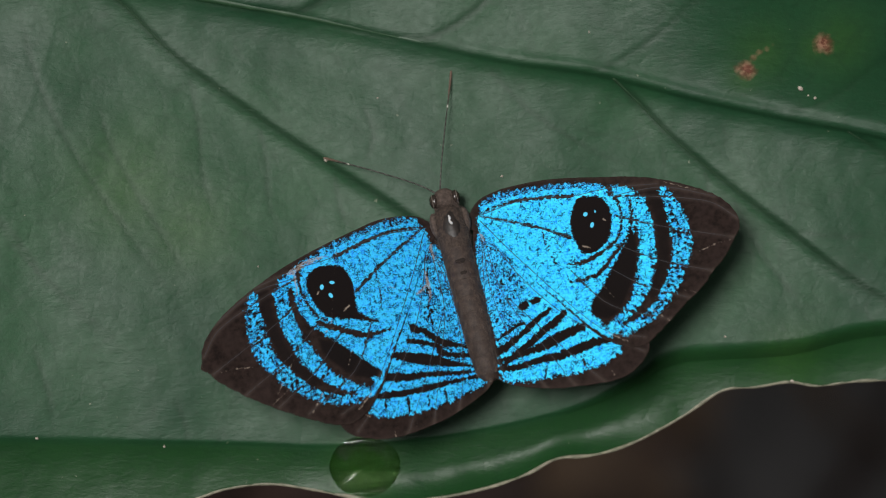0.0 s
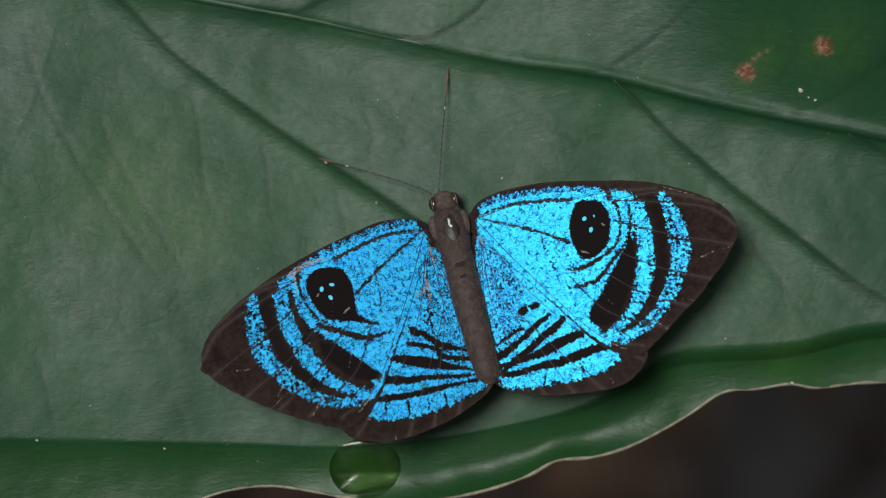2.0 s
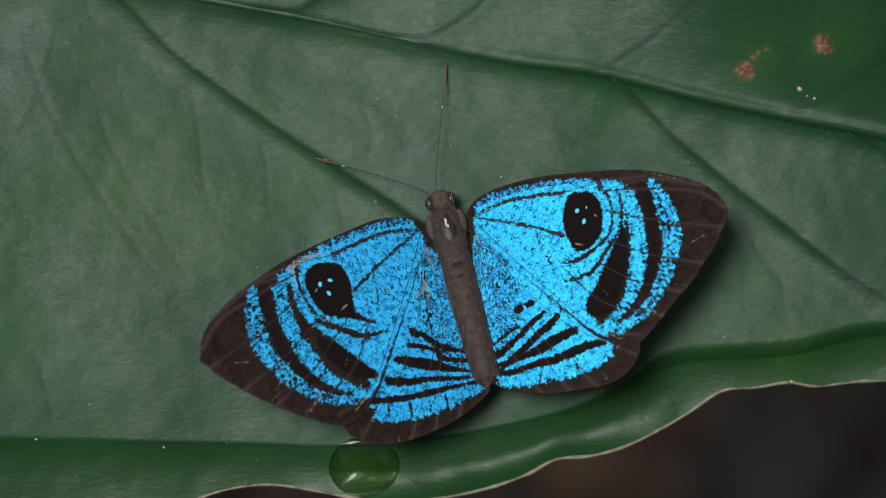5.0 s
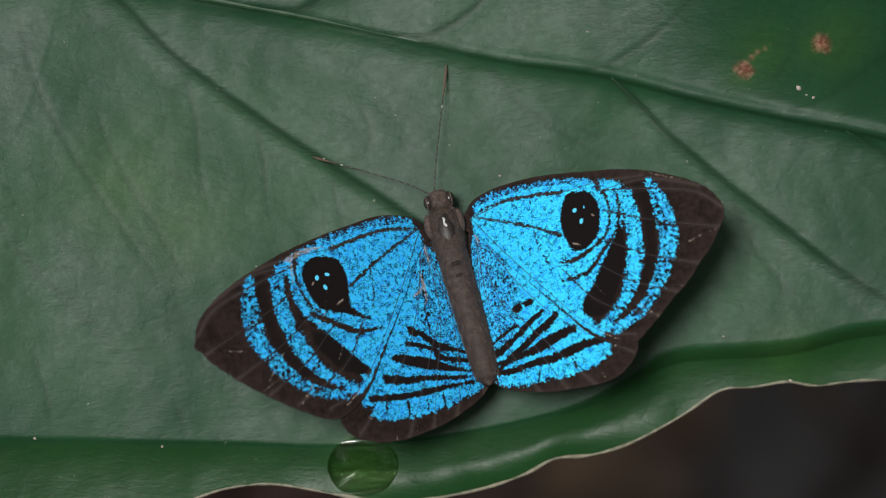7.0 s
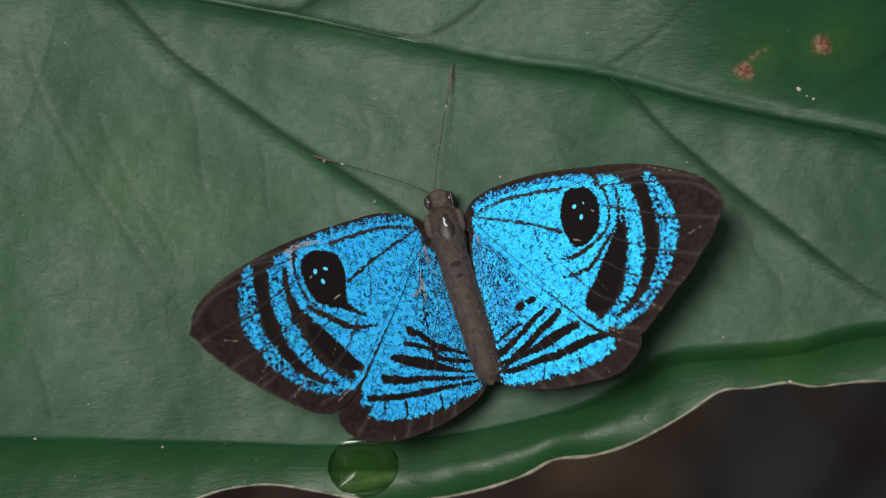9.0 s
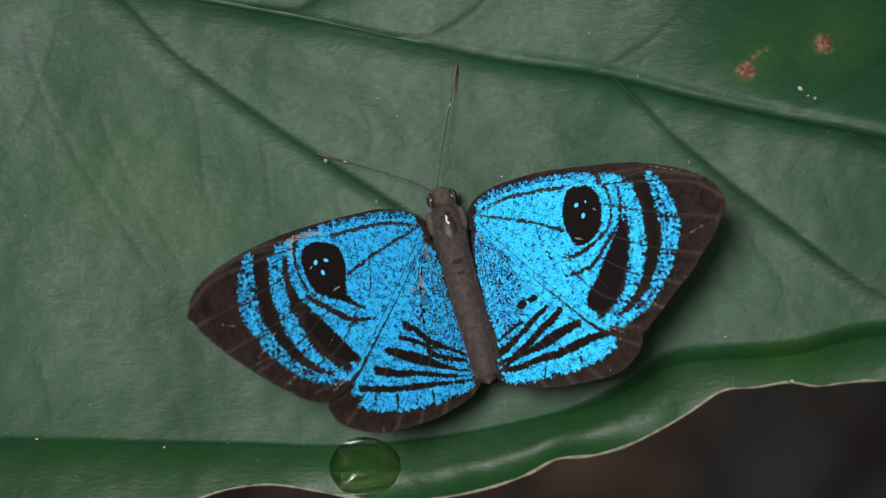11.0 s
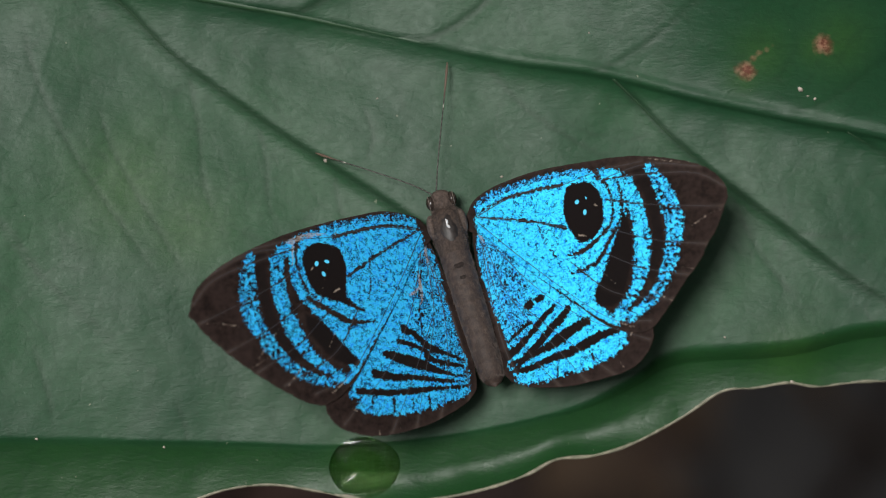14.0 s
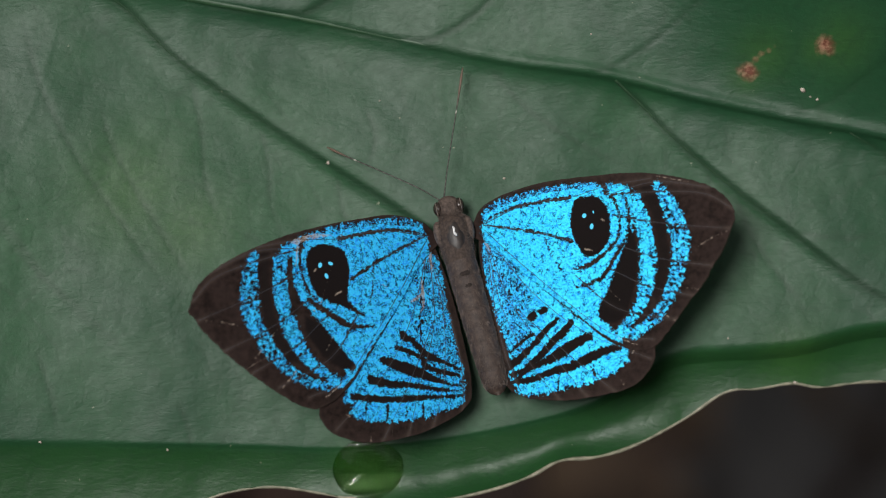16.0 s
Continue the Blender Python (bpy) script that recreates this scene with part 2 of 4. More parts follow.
def spline(points, n=8):
    """A smooth line through the points."""
    p = np.asarray(points, dtype=float)
    q = np.vstack([2 * p[0] - p[1], p, 2 * p[-1] - p[-2]])
    out = []
    for i in range(1, len(q) - 2):
        a, b, c, d = q[i - 1], q[i], q[i + 1], q[i + 2]
        for t in np.linspace(0, 1, n, endpoint=False):
            out.append(0.5 * (2 * b + (c - a) * t + (2 * a - 5 * b + 4 * c - d) * t * t + (3 * b - a - 3 * c + d) * t ** 3))
    out.append(p[-1])
    return np.array(out)


def to_line(pts, line):
    """Distance of each point from a line of corners, the signed side (left of its way is positive) and how far along it."""
    best = np.full(len(pts), 1e9)
    sign = np.ones(len(pts))
    along = np.zeros(len(pts))
    run = 0.0
    total = np.linalg.norm(np.diff(line, axis=0), axis=1).sum()
    for a, b in zip(line[:-1], line[1:]):
        ab = b - a
        size = np.hypot(*ab)
        if size < 1e-9:
            continue
        ap = pts - a
        t = np.clip(ap @ ab / size ** 2, 0, 1)
        d = np.hypot(ap[:, 0] - t * ab[0], ap[:, 1] - t * ab[1])
        near = d < best
        best[near] = d[near]
        sign[near] = np.where(ab[0] * ap[:, 1] - ab[1] * ap[:, 0] > 0, 1, -1)[near]
        along[near] = ((run + t * size) / total)[near]
        run += size
    return best, sign, along


def nearest(pts, line):
    best = np.full(len(pts), 1e9)
    foot = np.zeros_like(pts)
    for a, b in zip(line[:-1], line[1:]):
        ab = b - a
        t = np.clip((pts - a) @ ab / max(ab @ ab, 1e-12), 0, 1)
        f = a + t[:, None] * ab
        d = np.hypot(*(pts - f).T)
        near = d < best
        best[near], foot[near] = d[near], f[near]
    return foot


def inside(pts, ring):
    x, y = pts.T
    hit = np.zeros(len(pts), bool)
    for (x0, y0), (x1, y1) in zip(ring, np.roll(ring, -1, axis=0)):
        if abs(y1 - y0) < 1e-12:
            continue
        hit ^= ((y0 > y) != (y1 > y)) & (x < (x1 - x0) * (y - y0) / (y1 - y0) + x0)
    return hit


def area(pts, ring):
    """Signed distance to a closed outline, positive inside."""
    closed = np.vstack([ring, ring[:1]])
    d, _, _ = to_line(pts, closed)
    return np.where(inside(pts, ring), d, -d)


def stroke(pts, points, widths, n=6):
    """Signed distance to a stroke whose width changes along it, positive within."""
    d, _, t = to_line(pts, spline(points, n))
    w = np.interp(t, np.linspace(0, 1, len(widths)), widths)
    fade = np.where((t <= 0) | (t >= 1), 0.02, 0.0)
    return w / 2 - d - fade


def ripple(pts, scale, seed=0.0):
    return np.array([noise.noise(Vector((x * scale, y * scale, seed))) for x, y in pts])


def loft(stations, seg=28, lumps=0.0, seed=1.0):
    """A closed skin over oval stations (y, z, half width, half height)."""
    verts, faces = [], []
    for y, z, rx, rz in stations:
        for j in range(seg):
            a = 2 * math.pi * j / seg
            k = 1 + lumps * noise.noise(Vector((math.cos(a) * 2.5, y * 1.7, math.sin(a) * 2.5 + seed)))
            verts.append((rx * k * math.cos(a), y, z + rz * k * math.sin(a)))
    n = len(stations)
    for i in range(n - 1):
        for j in range(seg):
            faces.append((i * seg + j, i * seg + (j + 1) % seg, (i + 1) * seg + (j + 1) % seg, (i + 1) * seg + j))
    faces.append(tuple(range(seg)))
    faces.append(tuple(range((n - 1) * seg, n * seg))[::-1])
    return verts, faces


def tube(points, radii, seg=8):
    """A round rod along 3D points."""
    p = [Vector(q) for q in points]
    verts, faces = [], []
    side = Vector((0.31, 0.2, 0.93))
    for i, c in enumerate(p):
        way = (p[min(i + 1, len(p) - 1)] - p[max(i - 1, 0)]).normalized()
        side = (side - way * side.dot(way)).normalized()
        other = way.cross(side)
        for j in range(seg):
            a = 2 * math.pi * j / seg
            verts.append(c + (side * math.cos(a) + other * math.sin(a)) * radii[i])
    for i in range(len(p) - 1):
        for j in range(seg):
            faces.append((i * seg + j, i * seg + (j + 1) % seg, (i + 1) * seg + (j + 1) % seg, (i + 1) * seg + j))
    faces.append(tuple(range(seg))[::-1])
    faces.append(tuple(range((len(p) - 1) * seg, len(p) * seg)))
    return verts, faces


def ball(center, radii, seg=20, rings=12):
    verts, faces = [], []
    for i in range(rings + 1):
        b = math.pi * i / rings
        for j in range(seg):
            a = 2 * math.pi * j / seg
            verts.append((center[0] + radii[0] * math.sin(b) * math.cos(a), center[1] + radii[1] * math.sin(b) * math.sin(a),
                          center[2] + radii[2] * math.cos(b)))
    for i in range(rings):
        for j in range(seg):
            faces.append((i * seg + j, (i + 1) * seg + j, (i + 1) * seg + (j + 1) % seg, i * seg + (j + 1) % seg))
    return verts, faces


# ---- ground and the forest round the clearing ----
def build_ground():
    verts, faces = [], []
    radii = [0.0, 0.25, 0.5, 0.8, 1.2, 1.8, 2.6, 4, 7, 15, 40, 120, 400]
    seg = 48
    for r in radii:
        for j in range(seg):
            a = 2 * math.pi * j / seg
            x, y = r * math.cos(a), 0.35 + r * math.sin(a)
            z = 0.03 * noise.noise(Vector((x * 1.7, y * 1.7, 3))) if r < 10 else 0
            verts.append((x * 1000, y * 1000, z * 1000))
    for i in range(len(radii) - 1):
        for j in range(seg):
            faces.append((i * seg + j, (i + 1) * seg + j, (i + 1) * seg + (j + 1) % seg, i * seg + (j + 1) % seg))
    tagged(new("ground", mesh("ground", verts, faces, SOIL_MAT)), "brown forest floor soil, darkened for the shade under plants", "ground", kind="structure")


def build_forest():
    """A dark wall of undergrowth round the clearing, open to the sky."""
    verts, faces = [], []
    seg, rows = 96, 14
    for i in range(rows + 1):
        for j in range(seg):
            a = 2 * math.pi * j / seg
            k = noise.noise(Vector((math.cos(a) * 4, math.sin(a) * 4, i * 0.5)))
            top = 6.6 + 1.3 * noise.noise(Vector((math.cos(a) * 5, math.sin(a) * 5, 9)))
            r = 8.0 + 0.9 * k - 0.8 * i / rows
            verts.append((r * math.cos(a) * 1000, r * math.sin(a) * 1000, (-0.05 + top * i / rows) * 1000))
    for i in range(rows):
        for j in range(seg):
            faces.append((i * seg + j, i * seg + (j + 1) % seg, (i + 1) * seg + (j + 1) % seg, (i + 1) * seg + j))
    n = len(verts)
    back = [(v[0] * 1.04, v[1] * 1.04, v[2]) for v in verts]
    faces += [tuple(n + k for k in f[::-1]) for f in faces]
    for j in range(seg):
        a, b = rows * seg + j, rows * seg + (j + 1) % seg
        faces.append((a, b, n + b, n + a))
    tagged(new("backdrop", mesh("backdrop", verts + back, faces, FOREST_MAT)), "dark green forest undergrowth round the clearing", "forest", kind="structure")


build_ground()
build_forest()


# ---- the leaf ----
MIDRIB = spline([(-112.77, 39.00), (-85.54, 31.75), (-58.31, 26.31), (-35.61, 22.91), (-18.36, 19.83), (-10.19, 18.33), (-1.11, 16.34), (5.24, 14.98), (12.50, 13.93), (21.13, 11.80), (27.94, 10.35), (35.56, 8.81), (55.17, 4.09), (86.94, -5.43)], 10)
LOWER = spline([(-112.77, 39.00), (-105.96, 15.40), (-90.07, -8.19), (-67.37, -23.62), (-44.68, -25.88), (-28.79, -23.16), (-21.08, -20.57), (-17.45, -19.34), (-13.81, -18.93), (-10.18, -19.43), (-6.55, -20.07), (-2.01, -20.20), (2.98, -19.34), (6.61, -18.16), (9.11, -16.89), (12.06, -16.61), (15.23, -15.66), (19.32, -13.52), (22.49, -11.44), (25.22, -11.16), (27.94, -10.75), (30.21, -11.07), (34.30, -10.66), (41.56, -10.71), (55.17, -11.34), (71.06, -9.07), (86.94, -5.43)], 10)
UPPER = spline([(-112.77, 39.00), (-103.70, 56.25), (-76.47, 68.97), (-44.70, 70.79), (-8.39, 60.81), (27.93, 41.76), (59.71, 19.07), (86.94, -5.43)], 10)
FOLD = spline([(-112.77, 38.78), (-90.07, 2.70), (-67.37, -11.82), (-44.68, -14.63), (-35.60, -14.90), (-21.99, -15.25), (-15.00, -15.42), (-8.37, -15.60), (0.71, -14.75), (9.79, -12.75), (15.23, -10.00), (18.86, -7.80), (27.94, -7.12), (35.56, -5.53), (50.63, -5.44), (68.79, -6.34), (86.94, -5.43)], 10)
LATERALS = [
    ([(-31.98, 22.32), (-29.26, 21.78), (-25.85, 19.73), (-21.99, 15.88), (-17.45, 12.47), (-12.91, 9.30), (-8.37, 6.35), (-3.83, 3.40), (0.71, -0.00), (6.15, -5.45), (10.69, -10.89)], 1.15, 1),
    ([(13.64, 13.71), (15.68, 11.80), (18.86, 8.62), (22.94, 5.22), (27.94, 1.36), (32.02, -1.81), (35.56, -4.08), (40.65, -6.80)], 1.2, 1),
    ([(-54.67, 25.86), (-51.04, 23.59), (-45.59, 17.23), (-39.24, 7.25), (-34.70, 1.35), (-31.52, -2.73), (-27.43, -6.82), (-23.35, -9.99), (-20.62, -11.81)], 0.4, 1),
    ([(-76.46, 29.71), (-71.92, 24.49), (-65.11, 11.78), (-57.39, 0.89), (-49.22, -7.28)], 0.7, 1),
    ([(32.47, 9.44), (36.11, 7.27), (42.46, 2.73), (48.36, -0.45)], 0.7, 1),
]
LATERALS += [
    ([(-20.63, 20.19), (-15.64, 19.28), (-12.46, 19.06), (-10.42, 19.60), (-6.56, 22.69), (-1.12, 29.95)], 1.1, 0.5),
    ([(-10.19, 18.33), (-4.75, 17.15), (-2.25, 16.97), (-0.43, 17.24), (3.42, 19.97), (7.96, 26.32)], 0.9, 0.15),
    ([(11.00, 14.42), (12.05, 14.34), (12.90, 14.50), (13.87, 14.90), (15.20, 15.80), (17.40, 17.30), (22.94, 22.70)], 0.55, 0.15),
    ([(24.76, 10.90), (27.94, 11.08), (30.66, 11.80), (34.29, 14.53), (38.83, 18.16)], 0.35, 0),
]
MINOR = [
    [(-27.89, 12.70), (-26.98, 9.07), (-25.17, 5.44), (-22.44, 0.90), (-19.72, -3.64)],
    [(-14.96, 10.43), (-14.27, 6.80), (-14.05, 3.62), (-12.91, 0.90)],
    [(-20.63, 14.74), (-19.72, 9.98), (-19.27, 5.44), (-17.45, 0.90)],
    [(-8.83, 6.58), (-8.37, 3.63), (-7.46, 0.90)],
    [(-35.61, 1.80), (-32.88, -1.37), (-28.34, -5.46), (-24.71, -9.09)],
    [(-34.25, 19.96), (-32.43, 13.15), (-28.80, 6.34), (-24.71, 0.44), (-20.63, -5.45)],
]
MINOR += [
    [(18.86, 8.62), (21.13, 6.36), (21.58, 2.72), (24.76, -1.36)],
    [(22.94, 5.22), (24.76, 0.91), (27.94, -3.63), (29.76, -6.81)],
    [(-6.56, 11.80), (-5.65, 9.07), (-6.56, 6.35)],
    [(2.97, 15.43), (6.60, 11.35), (11.60, 8.17), (15.68, 6.35)],
    [(-21.53, -11.81), (-20.62, -14.53), (-20.62, -16.35)],
    [(-32.88, -7.27), (-31.52, -11.81), (-31.06, -14.99)],
    [(27.94, 1.36), (32.48, 0.91), (35.56, 1.82)],
]


def leaf_relief(uv):
    """Height of the blade over its plane, with how far each place is vein, rust spot or young green."""
    u, v = uv.T
    vm = np.interp(u, MIDRIB[:, 0], MIDRIB[:, 1])
    vl = np.interp(u, LOWER[:, 0], LOWER[:, 1])
    vu = np.interp(u, UPPER[:, 0], UPPER[:, 1])
    vf = np.interp(u, FOLD[:, 0], FOLD[:, 1])
    w = np.zeros(len(u))
    # lower half dips just past the midrib and recovers; the upper half rises towards the tip
    d = vm - v
    low = d > 0
    w += np.where(low, -1.8 * (d / 5.0) * np.exp(-np.maximum(d, 0) / 5.0) - np.interp(u, [-5, 8], [0.42, 0.62]) * (1 - np.exp(-np.maximum(d, 0) / 0.9)) * np.exp(-np.maximum(d, 0) / 3.0), 0)
    lift = np.interp(u, [-40, 0, 8, 16, 27, 40], [0.02, 0.02, -0.05, 0.12, 0.62, 0.85])
    up = np.maximum(-d, 0)
    w += lift * (np.sqrt(up ** 2 + 4.0) - 2.0)
    w -= 0.10 * np.exp(-(d / 0.35) ** 2)
    w += np.interp(u, [0, 12], [0.05, 0.22]) * np.exp(-((d + 0.35) / 0.5) ** 2)
    vein = 0.8 * np.exp(-(d / 0.22) ** 2)
    for pts, size, quilt in LATERALS:
        line = spline(pts, 6)
        dist, sign, t = to_line(uv, line)
        ends = np.clip(t / 0.08, 0, 1) * np.clip((1 - t) / 0.35, 0, 1)
        soft = np.clip(t / 0.4, 0, 1) ** 2 * (3 - 2 * np.clip(t / 0.4, 0, 1)) * np.clip((1 - t) / 0.45, 0, 1)
        below = np.where(sign < 0, dist, 0)
        w -= quilt * size * (soft * 1.0 * (below / 3.0) * np.exp(-below / 3.0) + ends * 0.32 * (1 - np.exp(-below / 0.6)) * np.exp(-below / 2.2))
        w -= size * ends * 0.08 * np.exp(-(dist / 0.22) ** 2)
        w += quilt * size * soft * 0.30 * np.where(sign > 0, (dist / 2.0) * np.exp(-dist / 2.0), 0)
        vein = np.maximum(vein, size * np.clip(ends * 1.6, 0, 1) * np.exp(-(dist / 0.34) ** 2))
    for pts in MINOR:
        dist, sign, t = to_line(uv, spline(pts, 5))
        ends = np.clip(t / 0.15, 0, 1) * np.clip((1 - t) / 0.3, 0, 1)
        w -= ends * 0.022 * np.exp(-(dist / 0.3) ** 2)
        vein = np.maximum(vein, 0.55 * ends * np.exp(-(dist / 0.24) ** 2))
    # the rolled border below the fold, with an upturned rim
    d = np.maximum(vf - v, 0)
    wide = np.maximum(vf - vl, 0.4)
    t = np.clip(d / wide, 0, 1)
    depth = np.interp(u, [-60, -35, -20, -4, 8, 20, 30, 45], [1.3, 1.3, 1.5, 1.0, 1.3, 2.1, 2.7, 2.2])
    rim = np.interp(u, [-40, -13, -8, 2, 14, 19, 40], [0.0, 0.0, 0.45, 1.6, 1.1, 0.2, 0.1])
    w += -depth * (1 - np.exp(-d / 2.6)) * np.clip(d / np.interp(u, [8, 18], [0.35, 1.5]), 0, 1) + rim * np.clip((t - 0.5) / 0.5, 0, 1) ** 2
    # broad waves
    w += 0.5 * ripple(uv, 0.05, 4.0) + 0.22 * ripple(uv, 0.14, 8.0) + 0.05 * ripple(uv, 0.5, 2.0)
    w += np.interp(v, [-12, 0, 18], [0.0022, 0.0018, 0.0009]) * np.clip(-u - 4, 0, 36) ** 2
    w -= 0.0016 * np.clip(u - 36, 0, 200) ** 2
    rust = np.zeros(len(u))
    for (a, b), r, k in (((24.30, 14.30), 0.80, 1.0), ((23.75, 14.45), 0.5, 0.8), ((30.11, 16.25), 0.82, 1.0), ((30.45, 15.95), 0.6, 0.9), ((24.75, 15.20), 0.42, 0.72),
                         ((25.20, 15.65), 0.38, 0.55), ((25.85, 15.95), 0.36, 0.5), ((26.25, 16.25), 0.3, 0.42)):
        rust = np.maximum(rust, k * np.exp(-(np.hypot(u - a, v - b) / r) ** 2))
    young = np.zeros(len(u))
    for (a, b), r in ((((-25.17, 4.98)), 4.5), (((27.94, -9.07)), 3.0), ((31.4, 16.4), 2.3), ((29.6, 16.0), 1.5), ((25.4, 15.6), 2.2), ((24.1, 13.9), 1.4), (((-6.10, -17.48)), 2.6), (((-20.63, 1.81)), 3.5)):
        young = np.maximum(young, np.exp(-(np.hypot(u - a, v - b) / r) ** 2))
    young = np.maximum(young, 0.12 * np.clip(d / 1.2, 0, 1) * (v < vf))
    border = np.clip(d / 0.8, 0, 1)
    return w, vein, rust, young, border


def leaf_height(u, v):
    return float(leaf_relief(np.array([[u, v]], dtype=float))[0][0])


def build_leaf():
    root = tagged(new("leaf"), "glossy dark green leaf with pale rim and rust spots", "leaf")
    root.matrix_world = LEAF
    u = np.concatenate([np.linspace(MIDRIB[0, 0] + 0.3, -38, 70, endpoint=False), np.linspace(-38, 38, 410, endpoint=False), np.linspace(38, MIDRIB[-1, 0] - 0.3, 70)])
    low = np.concatenate([np.linspace(0, 0.16, 60, endpoint=False), np.linspace(0.16, 1, 190, endpoint=False)])
    high = np.concatenate([np.linspace(0, 0.35, 60, endpoint=False), np.linspace(0.35, 1, 30)])
    vm, vl, vu = (np.interp(u, c[:, 0], c[:, 1]) for c in (MIDRIB, LOWER, UPPER))
    cols = [np.concatenate([b + (a - b) * low, a + (c - a) * high]) for a, b, c in zip(vm, vl, vu)]
    nu, nv = len(u), len(cols[0])
    uv = np.column_stack([np.repeat(u, nv), np.concatenate(cols)])
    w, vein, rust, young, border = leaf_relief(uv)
    n = nu * nv
    verts = np.vstack([np.column_stack([uv, w]), np.column_stack([uv, w - 0.32])])
    i, j = np.meshgrid(np.arange(nu - 1), np.arange(nv - 1), indexing="ij")
    a = (i * nv + j).ravel()
    quads = np.column_stack([a, a + nv, a + nv + 1, a + 1])
    faces = [tuple(f) for f in quads.tolist()] + [tuple(f) for f in (quads[:, ::-1] + n).tolist()]
    ring = [k * nv for k in range(nu)] + [(nu - 1) * nv + k for k in range(1, nv)] + [k * nv + nv - 1 for k in range(nu - 2, -1, -1)] + list(range(nv - 2, 0, -1))
    for p, q in zip(ring, ring[1:] + ring[:1]):
        faces.append((q, p, p + n, q + n))
    two = lambda x: np.concatenate([x, x])
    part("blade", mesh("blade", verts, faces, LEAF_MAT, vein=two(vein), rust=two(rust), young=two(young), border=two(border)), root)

    def along(line, lo, hi, count):
        s = np.linspace(lo, hi, count)
        return np.column_stack([s, np.interp(s, line[:, 0], line[:, 1])])

    # the pale, slightly thickened rim
    for name, line, label in (("lower_rim", LOWER, "pale cream leaf rim"), ("upper_rim", UPPER, "")):
        pts = along(line, line[0, 0] + 0.4, line[-1, 0] - 0.4, 420)
        h = leaf_relief(pts)[0]
        radii = [0.14 * (0.8 + 0.5 * noise.noise(Vector((p[0] * 0.6, 1, 2)))) + 0.03 for p in pts]
        part(name, mesh(name, *tube([(p[0], p[1], z - 0.12) for p, z in zip(pts, h)], radii, 8), MARGIN_MAT), root, label)
    pts = along(MIDRIB, MIDRIB[0, 0], MIDRIB[-1, 0], 300)
    h = leaf_relief(pts)[0]
    radii = np.interp(pts[:, 0], [-115, -40, 0, 40, 115], [1.0, 0.45, 0.20, 0.20, 0.1])
    part("midrib", mesh("midrib", *tube([(p[0], p[1] + 0.12, z - 0.188) for p, z in zip(pts, h)], radii, 10), RIB_MAT), root, "slender paler green midrib")
    for pts, size, quilt in LATERALS:
        if size < 0.6 or quilt < 1:
            continue
        line = spline(pts, 10)
        h = leaf_relief(line)[0]
        radii = np.linspace(0.13, 0.05, len(line)) * (0.6 + 0.5 * size)
        part("lateral_vein", mesh("lateral_vein", *tube([(p[0], p[1], z - 0.125) for p, z in zip(line, h)], radii, 7), VEIN_MAT), root, "sunken dark green side vein")
    a, b = MIDRIB[0], MIDRIB[0] - MIDRIB[6]
    b = b / np.hypot(*b)
    z0 = float(h[0])
    stalk = spline([(a[0], a[1], z0), (a[0] + b[0] * 20, a[1] + b[1] * 20, z0 - 1), (a[0] + b[0] * 60, a[1] + b[1] * 60, z0 - 12), (a[0] + b[0] * 110, a[1] + b[1] * 95, z0 - 60)], 8)
    part("petiole", mesh("petiole", *tube(stalk, np.linspace(1.1, 1.7, len(stalk)), 10), PETIOLE_MAT), root)
    return root


leaf = build_leaf()


def build_stem():
    """The shoot that carries the leaf, rooted in the ground."""
    line = leaf.children[-1].data.vertices
    tip = LEAF @ (sum((v.co for v in list(line)[-10:]), Vector()) / 10)
    pts = [(tip.x * 1000, tip.y * 1000, tip.z * 1000 + 30), (tip.x * 1000 - 2, tip.y * 1000, tip.z * 1000 - 60), (tip.x * 1000 - 14, tip.y * 1000 + 6, 160), (tip.x * 1000 - 8, tip.y * 1000 + 2, -30)]
    pts = spline(pts, 8)
    tagged(new("plant_stem", mesh("plant_stem", *tube(pts, np.linspace(2.2, 4.0, len(pts)), 12), PETIOLE_MAT)), "thin green upright stem rooted in forest soil", "stem")


build_stem()


# ---- butterfly wings: outlines and pattern in each wing's plane, x outwards from the hinge, y forwards ----
def frayed(line):
    """A worn, slightly uneven outline."""
    k = np.array([noise.noise(Vector((x * 1.6, y * 1.6, 5))) + 0.6 * noise.noise(Vector((x * 5, y * 5, 1))) for x, y in line])
    c = line.mean(0)
    out = line - c
    far = np.clip((np.hypot(*line.T) - 4) / 6, 0, 1)
    return c + out * (1 + 0.009 * k * far)[:, None]


